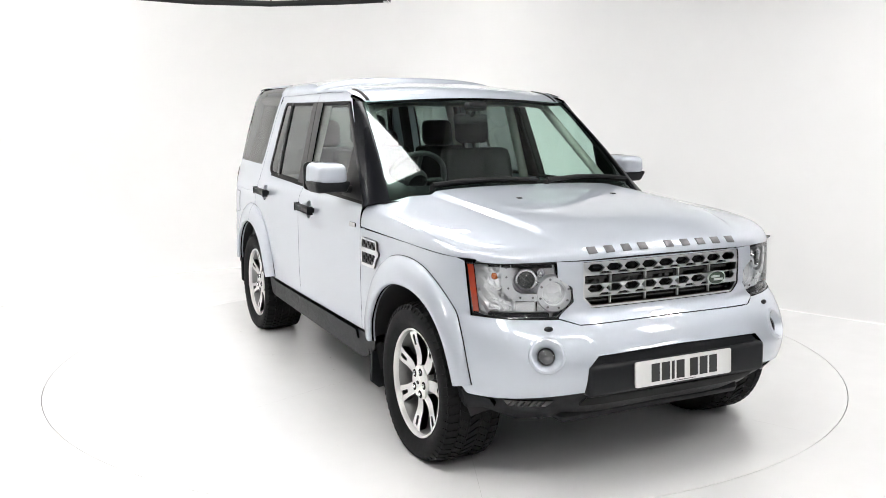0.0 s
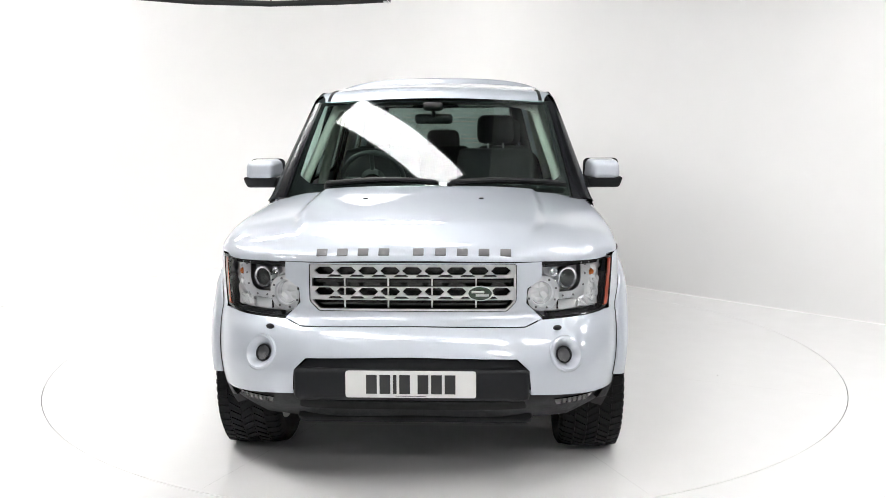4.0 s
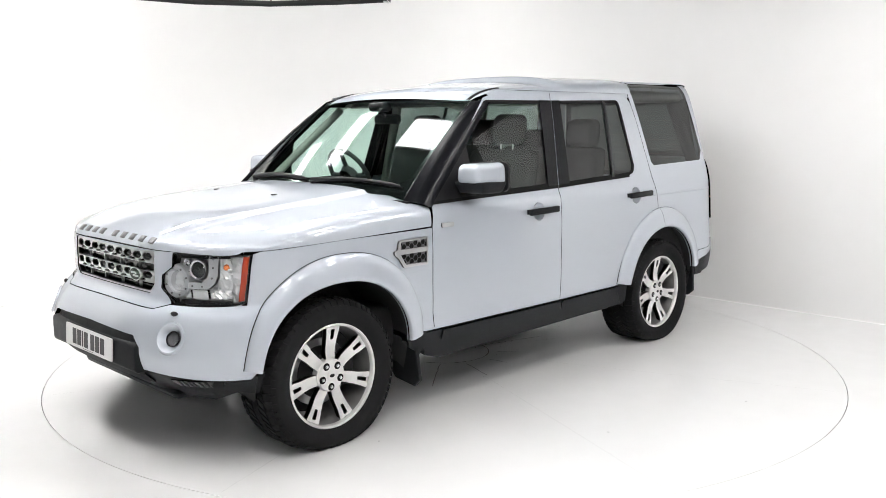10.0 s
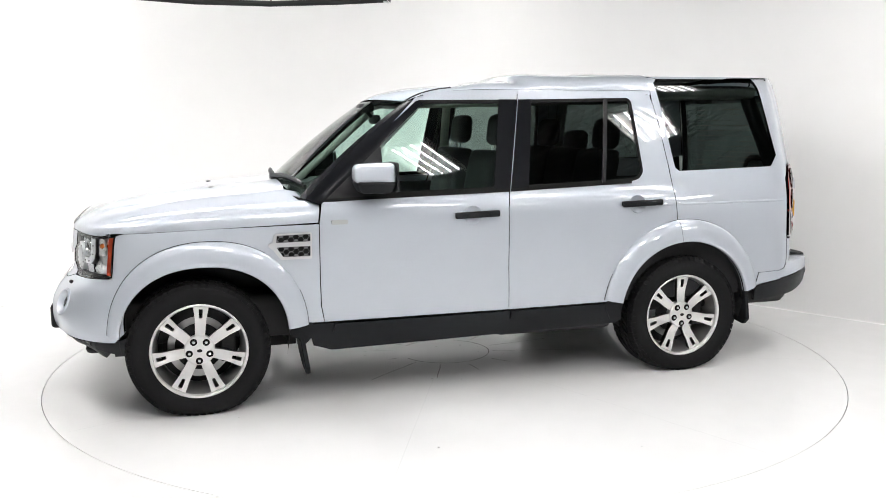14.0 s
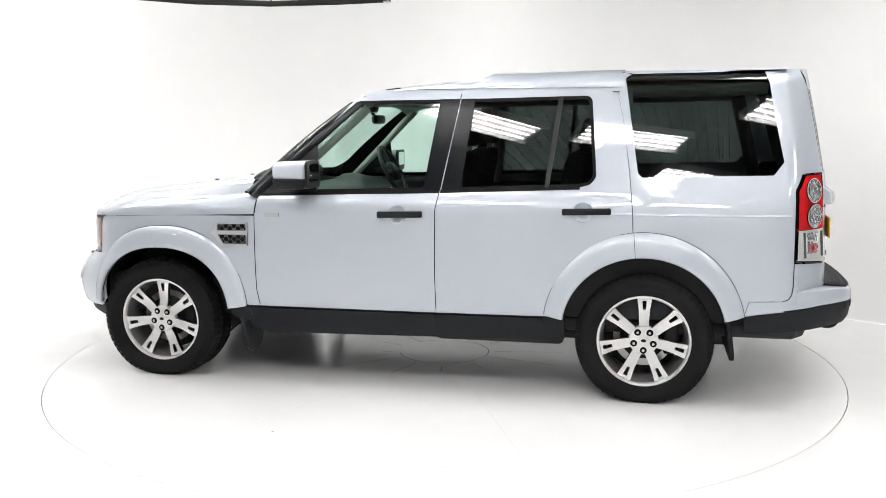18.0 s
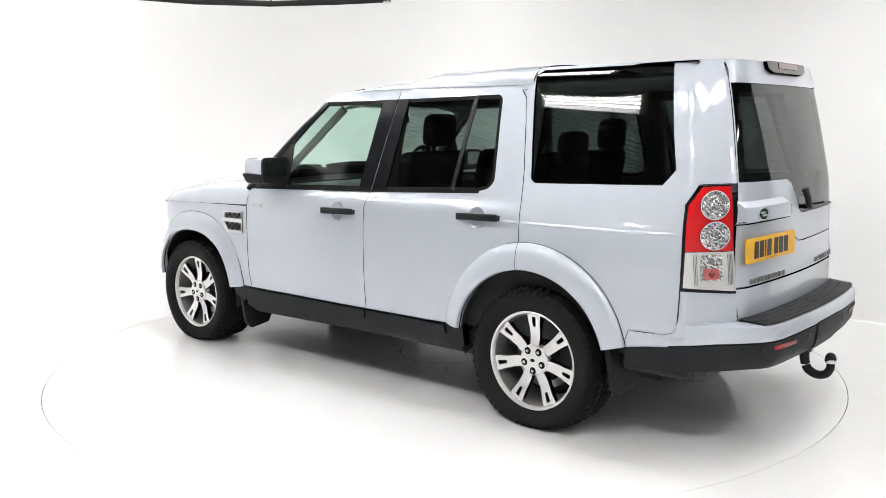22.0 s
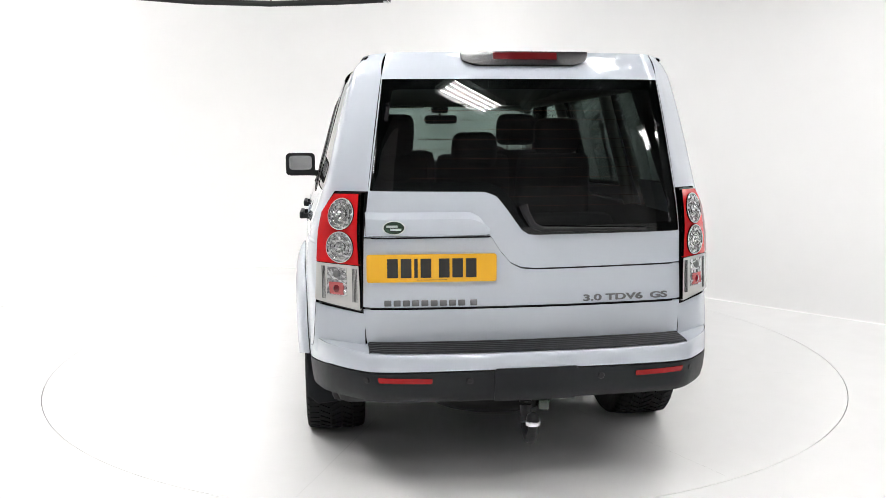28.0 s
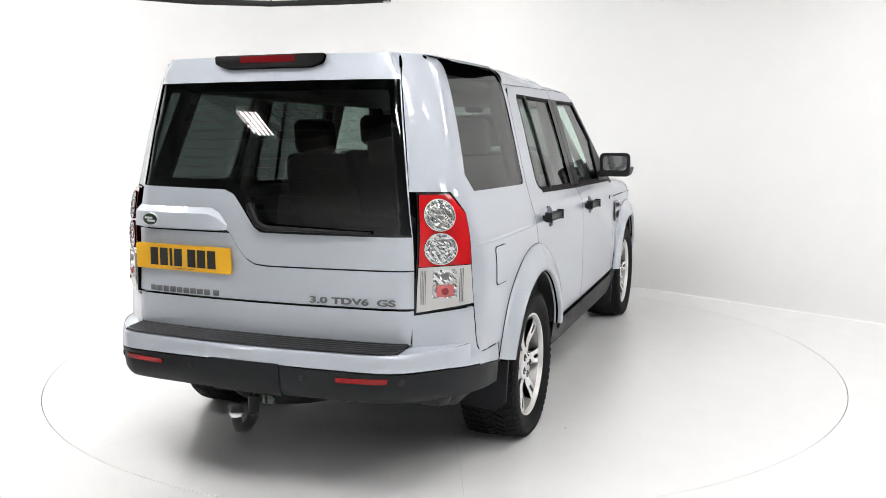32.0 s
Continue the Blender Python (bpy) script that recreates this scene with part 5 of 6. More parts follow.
# ---- headlamps
LAMP = [(0.528, 0.963), (0.62, 0.964), (0.73, 0.963)]
for sgn in (1, -1):
    top = [(at_nose(y, z), z) for y, z in LAMP] + [(at_x(2.03, 0.962), 0.962), (at_x(1.992, 0.962), 0.962), (at_x(2.010, 0.86), 0.86), (at_x(2.020, 0.752), 0.752), (at_x(2.06, 0.742), 0.742)]
    bot = [(at_nose(.70, .736), .736), (at_nose(.60, .734), .734), (at_nose(.54, .737), .737)]
    lobe = [(at_nose(0.535 + 0.070 * math.cos(a), 0.826), 0.826 + 0.076 * math.sin(a)) for a in np.radians(np.linspace(250, 105, 14))]
    outline = top + bot + lobe
    o = outline if sgn > 0 else swap(outline)
    lamp = part("headlamp", sheet("headlamp", o, skin, LAMP_DARK, lift=-0.064, depth=0.01), car, "clear headlamp with round silver reflectors and an amber side lens")
    part("lamp_rim", sheet("lamp_rim", o, skin, GLOSS_BLACK, lift=-0.003, depth=0.016, holes=[[(a, b) for a, b in inset(o, 0.006)]]), lamp)
    part("lamp_lens", sheet("lamp_lens", inset(o, 0.005), skin, LENS, lift=-0.002, depth=0.003), lamp)
    S = lambda y, z: sgn * at_nose(y, z)
    part("faceted_reflector", facets("faceted_reflector", inset(o, 0.010), skin, FACET, -0.052, 0.020, 0.012), lamp)
    bowl = on_surface(skin, S(0.538, 0.834), 0.834, -0.034)
    part("main_reflector", lathe("main_reflector", BRIGHT, [(0.047, -0.030), (0.049, 0.014), (0.052, 0.020), (0.073, 0.021), (0.077, 0.015), (0.078, -0.030)], 44, "z"), lamp, "broad silver reflector ring", bowl)
    part("main_bowl", lathe("main_bowl", FROSTED, [(0.0, -0.052), (0.014, -0.050), (0.030, -0.038), (0.042, -0.018), (0.048, 0.004)], 36, "z"), lamp, at=bowl)
    part("bulb_shield", lathe("bulb_shield", CHROME, [(0.0, -0.026), (0.006, -0.028), (0.008, -0.034), (0.008, -0.050)], 16, "z"), lamp, at=bowl)
    for i in range(8):
        a = 2 * math.pi * i / 8 + 0.3
        part("reflector_stud", lathe("reflector_stud", BADGE, [(0.0, 0.025), (0.0045, 0.024), (0.0055, 0.019)], 8, "z"), lamp, at=bowl @ pose(0.062 * math.cos(a), 0.062 * math.sin(a), 0))
    pj = on_surface(skin, S(0.650, 0.892), 0.892, -0.050) @ Matrix.Diagonal((1.06, 1.06, 1.0, 1.0))
    part("projector_ring", lathe("projector_ring", CHROME, [(0.030, 0.012), (0.034, 0.026), (0.041, 0.028), (0.046, 0.016), (0.049, -0.02)], 36, "z"), lamp, at=pj)
    part("projector_lens", lathe("projector_lens", glass("projector_glass", (0.42, 0.45, 0.44)) if "projector_glass" not in bpy.data.materials else bpy.data.materials["projector_glass"], [(0.0, 0.030), (0.012, 0.028), (0.024, 0.021), (0.031, 0.010)], 28, "z"), lamp, at=pj)
    part("projector_bowl", lathe("projector_bowl", BADGE, [(0.0, 0.002), (0.02, 0.004), (0.031, 0.010)], 28, "z"), lamp, at=pj)
    for y, z, r in ((0.590, 0.922, 0.017), (0.600, 0.868, 0.014)):
        part("side_bulb", lathe("side_bulb", CHROME, [(0.0, 0.010), (0.4, 0.008), (0.7, 0.0), (0.85, 0.012), (1.0, 0.010), (1.05, -0.03)], 20, "z"), lamp, at=on_surface(skin, S(y, z), z, -0.036) @ Matrix.Diagonal((r, r, 1, 1)))
    part("turn_bulb", lathe("turn_bulb", TURN_BULB, [(0.0, 0.016), (0.010, 0.012), (0.016, 0.0), (0.016, -0.03)], 18, "z"), lamp, "orange indicator bulb", on_surface(skin, S(0.768, 0.905), 0.905, -0.036))
    for (y0, z0), (y1, z1), k in (((.706, .806), (.785, .762), 0.010), ((.740, .948), (.785, .850), 0.012)):
        poly = [(S(y0, z0), z0), (S(y1, z0), z0), (S(y1, z1), z1), (S(y0, z1), z1)]
        part("side_reflector", facets("side_reflector", poly, skin, FACET, -0.034, 0.013, k), lamp)
    for y0, y1 in ((.572, .606), (.614, .690)):
        poly = rounded([(S(y0, .803), .803), (S(y1, .803), .803), (S(y1, .760), .760), (S(y0, .760), .760)], 0.006)
        part("indicator_reflector", sheet("indicator_reflector", poly, skin, FROSTED, lift=-0.030, depth=0.02, step=0.02, edge=0.015), lamp)
    brow = [(S(.548, .961), .961), (S(.782, .961), .961), (S(.782, .947), .947), (S(.548, .944), .944)]
    part("lamp_brow", sheet("lamp_brow", brow, skin, SATIN_BLACK, lift=-0.014, depth=0.03, step=0.03), lamp)
    hook = [(.590, .836), (.668, .836), (.694, .852), (.704, .884), (.704, .960), (.744, .960), (.742, .872), (.726, .832), (.696, .808), (.590, .806)]
    bridge = part("lamp_bridge", sheet("lamp_bridge", rounded([(S(y, z), z) for y, z in hook], 0.006), skin, BRIGHT, lift=-0.014, depth=0.03, step=0.02, edge=0.015), lamp, "silver hooked bar with small studs")
    for y, z in ((.625, .820), (.672, .820), (.716, .858), (.723, .905), (.723, .945)):
        part("bridge_stud", lathe("bridge_stud", BADGE, [(0.0, 0.004), (0.004, 0.003), (0.005, -0.001)], 8, "z"), bridge, at=on_surface(skin, S(y, z), z, -0.014))
    part("lamp_sill", sheet("lamp_sill", [(S(.56, .757), .757), (S(.785, .757), .757), (S(.785, .745), .745), (S(.56, .745), .745)], skin, SATIN_BLACK, lift=-0.018, depth=0.03, step=0.03), lamp)
    poly = [(at_x(2.020, 0.955), 0.955), (at_x(1.998, 0.955), 0.955), (at_x(2.024, 0.760), 0.760), (at_x(2.044, 0.757), 0.757)]
    part("amber_lens", sheet("amber_lens", poly if sgn > 0 else swap(poly), skin, AMBER, lift=-0.001, depth=0.01, step=0.03), lamp, "amber side lens")

    # fog lamps and washer jets
    fog = on_surface(skin, S(0.628, 0.605), 0.605, 0.0)
    f = part("fog_lamp", lathe("fog_lamp", PAINT, [(0.076, -0.006), (0.072, 0.002), (0.064, 0.004), (0.056, -0.001), (0.045, -0.018), (0.034, -0.030)], 36, "z"), car, "round fog lamp in a silver-blue cup", fog)
    part("fog_bezel", lathe("fog_bezel", SATIN_BLACK, [(0.036, -0.026), (0.034, -0.020), (0.030, -0.021), (0.029, -0.03)], 32, "z"), f)
    part("fog_reflector", lathe("fog_reflector", BADGE, [(0.0, -0.042), (0.02, -0.038), (0.036, -0.022)], 24, "z"), f)
    part("fog_lens", lathe("fog_lens", LENS, [(0.0, -0.012), (0.02, -0.014), (0.035, -0.020)], 24, "z"), f)
    jet = on_surface(skin, S(0.592, 0.700), 0.700, 0.002)
    part("washer_cover", lathe("washer_cover", SATIN_BLACK, [(0.0, 0.012), (0.6, 0.010), (0.95, 0.004), (1.0, -0.004)], 20, "z"), car, at=jet @ Matrix.Diagonal((0.019, 0.011, 1, 1)))

# ---- front plate and lower grilles


def plate(name, m, w, h, mat, parent):
    """A number plate; its writing is seven plain bars."""
    me = slab(name, mat, rounded([(-w / 2, -h / 2), (w / 2, -h / 2), (w / 2, h / 2), (-w / 2, h / 2)], 0.012), -0.003, 0.003)
    p = part(name, me, parent, "%s number plate with seven black bars" % ("yellow" if mat is YELLOW_PLATE else "white"), m)
    x = -0.178
    for i in range(7):
        wd = 0.014 if i == 2 else 0.043
        part("plate_bar", box("plate_bar", PLATE_INK, x, x + wd, -0.0385, 0.0385, 0.003, 0.0042), p)
        x += wd + (0.030 if i == 3 else 0.011)
    part("plate_line", box("plate_line", PLATE_INK, -0.06, 0.06, -0.0485, -0.0465, 0.003, 0.0040), p)
    return p


part("plate_carrier", box("plate_carrier", TRIM, 2.30, 2.372, -0.475, 0.475, 0.425, 0.560, 0.02), car)
plate("front_plate", frame_on((2.381, 0.0, 0.500), (1, 0, 0.05)), 0.522, 0.108, WHITE_PLATE, car)
part("bumper_recess", sheet("bumper_recess", [(-.47, .61), (.47, .61), (.47, .53), (-.47, .53)], nose_skin, GLOSS_BLACK, lift=-0.055, depth=0.02, out=(1, 0, 0)), car)
# A black sheet over the valance stands in for the slot's shaded depth.
part("lower_slot", sheet("lower_slot", rounded([(-.46, .411), (.46, .411), (.47, .362), (-.47, .362)], .01), nose_skin, SEAL, lift=-0.012, depth=0.006, out=(1, 0, 0)), car)
for sgn in (1, -1):
    poly = [(at_nose(.585, .395), .395), (at_nose(.765, .398), .398), (at_nose(.735, .362), .362), (at_nose(.60, .362), .362)]
    sv = part("bumper_side_vent", sheet("bumper_side_vent", poly if sgn > 0 else swap(poly), skin, GLOSS_BLACK, lift=-0.015, depth=0.004), car)
    for y in np.linspace(.615, .73, 6):
        part("vent_rib", sheet("vent_rib", [(sgn * at_nose(y, .38), .394), (sgn * at_nose(y + .007, .38), .394), (sgn * at_nose(y + .012, .38), .364), (sgn * at_nose(y + .005, .38), .364)][::sgn], skin, SATIN_BLACK, lift=-0.013, depth=0.004, step=0.02), sv)
part("skid_lip", box("skid_lip", TRIM, 2.00, 2.205, -0.50, 0.50, 0.270, 0.33, 0.03), car)

# ---- bonnet jets, cowl, wipers
for y in (-0.283, 0.283):
    part("washer_jet", box("washer_jet", SATIN_BLACK, 1.475, 1.505, y - 0.012, y + 0.012, 1.125, 1.170, 0.005), car)
cowl = [[(1.16 - 0.11 * a * a, 0.82 * a, 1.155 - 0.02 * a * a), (1.10 - 0.10 * a * a, 0.82 * a, 1.150 - 0.02 * a * a), (1.02 - 0.08 * a * a, 0.82 * a, 1.125)] for a in np.linspace(-1, 1, 21)]
part("cowl", grid_mesh("cowl", SATIN_BLACK, cowl, rim=0.02), car)
for piv, tip in ((-0.56, 0.06), (0.12, 0.76)):
    def on_screen(y, h, lift):
        b = (h - 1.14) / 0.55
        a = y / 0.80
        p = screen(np.array([a]), np.array([max(b, -0.05)]))[0]
        return (p[0] + lift * 0.65, p[1], p[2] + lift * 0.76)
    w = part("windscreen_wiper", tube("windscreen_wiper", SATIN_BLACK, [on_screen(piv + (tip - piv) * t, 1.176 + 0.014 * math.sin(math.pi * t) + 0.004 * t, 0.036) for t in np.linspace(0, 1, 12)], [0.016] + [0.013] * 4 + [0.011] * 6 + [0.006]), car, "black windscreen wiper")
    part("wiper_blade", tube("wiper_blade", SEAL, [on_screen(piv + (tip - piv) * t, 1.180 + 0.012 * math.sin(math.pi * t), 0.016) for t in np.linspace(0.02, 1, 12)], 0.009, 6), w)
    part("wiper_pivot", lathe("wiper_pivot", SATIN_BLACK, [(0.0, 0.03), (0.014, 0.028), (0.018, 0.0)], 16, "z"), w, at=pose(*on_screen(piv, 1.168, 0.012)))

# ---- tail lamps
for sgn in (1, -1):
    TL = [(at_tail(.664, 1.256), 1.256), (at_tail(.76, 1.252), 1.252), (at_x(-2.090, 1.249), 1.249), (at_x(-2.052, 1.170), 1.170), (at_x(-2.052, 1.10), 1.10), (at_x(-2.053, 1.03), 1.03), (at_x(-2.054, .96), .96), (at_x(-2.054, .88), .88), (at_x(-2.054, .798), .798), (at_tail(.668, .776), .776)]
    o = TL[::-1] if sgn > 0 else [(-s, z) for s, z in TL]
    lamp = part("tail_lamp", sheet("tail_lamp", o, skin, GLOSS_BLACK, lift=0.002, depth=0.020), car, "red and clear tail lamp with two round lenses")

    def cut(z0, z1, d=0.006):
        a = inset(o, d)
        for lim, sg in ((z0, 1), (z1, -1)):
            kept = []
            for i in range(len(a)):
                p, q = a[i - 1], a[i]
                ip, iq = sg * (p[1] - lim) >= 0, sg * (q[1] - lim) >= 0
                if ip != iq:
                    t = (lim - p[1]) / (q[1] - p[1])
                    kept.append((p[0] + t * (q[0] - p[0]), lim))
                if iq:
                    kept.append(q)
            a = kept
        return a
    red = cut(0.965, 1.30, 0.007)
    part("red_lens", sheet("red_lens", red, skin, RED_LENS, lift=0.012, depth=0.012), lamp, "glossy red lens")
    clear = part("clear_lens", sheet("clear_lens", cut(0.70, 0.962, 0.007), skin, CLEAR_RIB, lift=0.012, depth=0.012), lamp, "clear ribbed lens")
    for y, z in ((0.738, 1.166), (0.746, 1.033)):
        sc = at_tail(y, z)

        def ring_of(rx, rz, n=36):
            q = [(sgn * (sc + rx * math.cos(a)), z + rz * math.sin(a)) for a in np.linspace(0, 2 * math.pi, n + 1)[:-1]]
            return q if sgn > 0 else q[::-1]
        ln = part("round_lens", facets("round_lens", ring_of(0.068, 0.060), skin, LENS_FACET, 0.0170, 0.0085, 0.0036, 0.006), lamp, "round clear faceted lens")
        for rx, rz in ((0.0715, 0.0635), (0.050, 0.044), (0.028, 0.0245)):
            wd = 0.004 if rx > 0.06 else 0.0016
            part("lens_ring", sheet("lens_ring", ring_of(rx, rz), skin, CLEAR_RIB, holes=[ring_of(rx - wd, rz - wd)], lift=0.0190, depth=0.006, step=0.03, edge=0.012), ln)
        for r, nn in ((0.0, 1), (0.019, 6), (0.039, 10), (0.056, 14)):
            for i in range(nn):
                a = 2 * math.pi * i / nn + r * 9
                part("led", lathe("led", BADGE if (i + nn) % 3 else FROSTED, [(0.0, 0.002), (0.0034, 0.002), (0.0048, -0.003)], 6, "z"), ln, at=on_surface(skin, sgn * (sc + 1.13 * r * math.cos(a)), z + r * math.sin(a), 0.0185))
    # reversing lamp above, fog lamp below, each in a chrome cell; fine ribs beside them
    def cell(y0, y1, z0, z1):
        q = [(sgn * at_tail(y0, z1), z1), (sgn * at_tail(y0, z0), z0), (sgn * at_tail(y1, z0), z0), (sgn * at_tail(y1, z1), z1)]
        return q if sgn > 0 else q[::-1]
    part("lamp_cell", facets("lamp_cell", cell(.722, .800, .835, .948), skin, LENS_FACET, 0.0155, 0.010, 0.0035), clear)
    part("fog_lens_red", facets("fog_lens_red", cell(.735, .790, .840, .888), skin, FOG_PINK, 0.0175, 0.010, 0.003), clear, "pinkish red fog lens")
    for y, z, mat, nm in ((.762, .862, FOG_RED, "fog_bulb"), (.762, .922, BADGE, "reversing_bulb")):
        part(nm, lathe(nm, mat, [(0.0, 0.004), (0.010, 0.003), (0.015, 0.0), (0.016, -0.004)], 18, "z"), clear, at=on_surface(skin, sgn * at_tail(y, z), z, 0.0190))
    for y in (.684, .689, .694, .699, .810, .815, .820):
        part("lens_rib", sheet("lens_rib", cell(y, y + .0018, .815, .950), skin, LED_BOWL, lift=0.0145, depth=0.003, step=0.05), clear)

# ---- tailgate fittings
grip = []
for y in np.concatenate([[0.6540, 0.6535, 0.652], np.linspace(0.62, 0.24, 12), [0.20, 0.168, 0.160]]):
    end = float(ramp01(y, 0.155, 0.225)) if y < 0.6538 else -0.13
    row = []
    for z, h in ((1.180, 0.001), (1.178, 0.004), (1.158, 0.030), (1.154, 0.0335), (1.094, 0.037), (1.090, 0.035), (1.0885, 0.001)):
        zz = 1.0885 + (z - 1.0885) * (0.25 + 0.75 * abs(end) if y < 0.6538 else 1.0)
        q = tail_skin(np.array([y]), np.array([zz]))[0]
        row.append((q[0] - 0.001 - h * (0.12 + 0.88 * end), q[1], zz))
    grip.append(row)
part("tailgate_grip", grid_mesh("tailgate_grip", PAINT, grip, out=(-1, 0, 0.3), rim=0.004), tailgate, "silver-blue grip ledge over the plate")
emblem("tail_badge", on_surface(tail_skin, 0.540, 1.122, 0.036, (-1, 0, 0)), 0.092, 0.056, tailgate)
plate("rear_plate", frame_on(tail_skin(np.array([.394]), np.array([.958]))[0] + np.array([-0.012, 0, 0]), (-1, 0.075, 0.02)), 0.520, 0.112, YELLOW_PLATE, lower_gate)
for i in range(10):
    y = 0.570 - 0.037 * i - (0.012 if i == 9 else 0)
    p = tail_skin(np.array([y]), np.array([.815]))[0]
    part("badge_block", box("badge_block", BADGE, p[0] - 0.006, p[0] + 0.003, y - 0.014, y + 0.014, 0.803, 0.827, 0.002, 1), lower_gate)


def lettering(name, text, size, m, mat, parent, wide=1.0):
    """Raised letters from the built-in font."""
    cu = bpy.data.curves.new(name, "FONT")
    cu.body, cu.size, cu.extrude, cu.align_x, cu.align_y = text, size, 0.003, "CENTER", "CENTER"
    cu.offset = 0.0008
    tmp = bpy.data.objects.new(name, cu)
    scene.collection.objects.link(tmp)
    dg = bpy.context.evaluated_depsgraph_get()
    me = bpy.data.meshes.new_from_object(tmp.evaluated_get(dg))
    bpy.data.objects.remove(tmp)
    me.transform(Matrix.Diagonal((wide, 1, 1, 1)))
    me.materials.clear()
    me.materials.append(mat)
    return part(name, me, parent, "grey raised lettering", m)


for text, y in (("3.0 TDV6", -0.358), ("GS", -0.560)):
    lettering("engine_badge", text, 0.036, on_surface(tail_skin, y, 0.818, 0.003, (-1, 0, 0)), BADGE, lower_gate, 1.84)
# high brake light
hb = part("high_brake_light", sheet("high_brake_light", rounded([(0.262, 1.812), (-0.262, 1.812), (-0.255, 1.775), (-0.20, 1.757), (0.20, 1.757), (0.255, 1.775)], 0.012), tail_skin, GLOSS_BLACK, lift=0.020, depth=0.03, out=(-1, 0, 0.2)), tailgate, "dark red high brake light pod")
part("brake_lens", sheet("brake_lens", [(0.13, 1.806), (-0.13, 1.806), (-0.13, 1.778), (0.13, 1.778)], tail_skin, DARK_RED, lift=0.0225, depth=0.004, out=(-1, 0, 0.2)), hb)


def gate_point(y, z, lift):
    p = tail_skin(np.array([y]), np.array([z]))[0]
    return (p[0] - lift, p[1], p[2])


rw = part("rear_wiper", tube("rear_wiper", SATIN_BLACK, [gate_point(0.028, 1.205, .03), gate_point(0.020, 1.175, .035), gate_point(-0.01, 1.125, .035), gate_point(-0.05, 1.108, .034), gate_point(-0.25, 1.105, .028), gate_point(-0.49, 1.098, .02)], [.018, .016, .014, .012, .008, .004]), tailgate, "black rear wiper")
part("wiper_blade", tube("wiper_blade", SEAL, [gate_point(y, 1.099, .012) for y in np.linspace(-0.10, -0.50, 6)], 0.006, 6), rw)
for z in np.linspace(1.20, 1.62, 12):
    w = 0.50 - 0.10 * (z - 1.20) / 0.42
    part("heater_line", sheet("heater_line", [(-w, z - 0.0007), (w, z - 0.0007), (w, z + 0.0007), (-w, z + 0.0007)], tail_skin, HEATER, lift=-0.010, depth=0.0006, out=(-1, 0, 0.1), step=0.2, edge=0.2), tailgate)
# printed black border of the rear window
part("window_border", sheet("window_border", GLASS_REAR, tail_skin, GLOSS_BLACK, holes=[rounded(inset(GLASS_REAR, 0.040), 0.02)], lift=-0.0055, depth=0.003, out=(-1, 0, 0.1)), tailgate)

# ---- rear bumper fittings
led = []
s0 = at_x(-1.93, .62)
for s in list(np.linspace(s0, LENGTH, 30)) + list(-np.linspace(LENGTH, s0, 30)[1:]):
    a = skin_bumper(np.array([s]), np.array([.634]))[0]
    b = skin(np.array([s]), np.array([.64]))[0]
    led.append([(a[0], a[1], 0.634), (a[0] + 0.005, a[1] * 0.995, 0.639), (min(b[0], -1.8) + 0.03, b[1] * 0.95, 0.645)])
part("bumper_ledge", grid_mesh("bumper_ledge", PAINT, led, rim=0), car)
pad = []
for y in np.concatenate([[-0.652, -0.650], np.linspace(-0.645, 0.645, 27), [0.650, 0.652]]):
    a = skin_bumper(np.array([at_tail(y, .632, skin_bumper)]), np.array([.632]))[0]
    b = tail_skin(np.array([y]), np.array([.65]))[0]
    row = []
    n = 6
    for k in range(n):
        x0, x1 = a[0] + 0.004 + (b[0] - 0.004 - a[0]) * k / n, a[0] + 0.004 + (b[0] - 0.004 - a[0]) * (k + 1) / n
        for q, h in ((0.0, 0.0), (0.12, 0.006), (0.70, 0.006), (0.82, 0.0)):
            row.append((x0 + (x1 - x0) * q, y, 0.644 + 0.010 * k / n + h * float(ramp01(abs(y), 0.652, 0.645))))
    pad.append(row)
part("step_pad", grid_mesh("step_pad", TRIM, pad, rim=0.012), car, "black ribbed step pad")
for sgn in (1, -1):
    poly = [(sgn * at_tail(y, z, skin_bumper), z) for y, z in rounded([(.622, .550), (.410, .545), (.412, .524), (.617, .528)], .005)]
    part("bumper_reflector", sheet("bumper_reflector", poly, skin_bumper, ORANGE_RED, lift=0.003, depth=0.006, step=0.03, edge=0.02), car, "red bumper reflector")
    for y in (0.665, 0.265):
        part("parking_sensor", lathe("parking_sensor", SATIN_BLACK, [(0.0, 0.003), (0.011, 0.003), (0.013, 0.001), (0.014, -0.002)], 18, "z"), car, at=on_surface(skin_bumper, sgn * at_tail(y, .533, skin_bumper), .533, 0.001))
cover = [(y, z) for y, z in rounded([(0.165, 0.580), (-0.165, 0.580), (-0.165, 0.442), (0.165, 0.442)], 0.008)]


def bumper_by_y(y, z):
    p = skin_bumper(np.array([at_tail(float(min(abs(v), .6)), float(w), skin_bumper) for v, w in zip(np.ravel(y), np.ravel(z))]), np.ravel(np.asarray(z, float)))
    p[..., 1] = np.ravel(y)
    return p


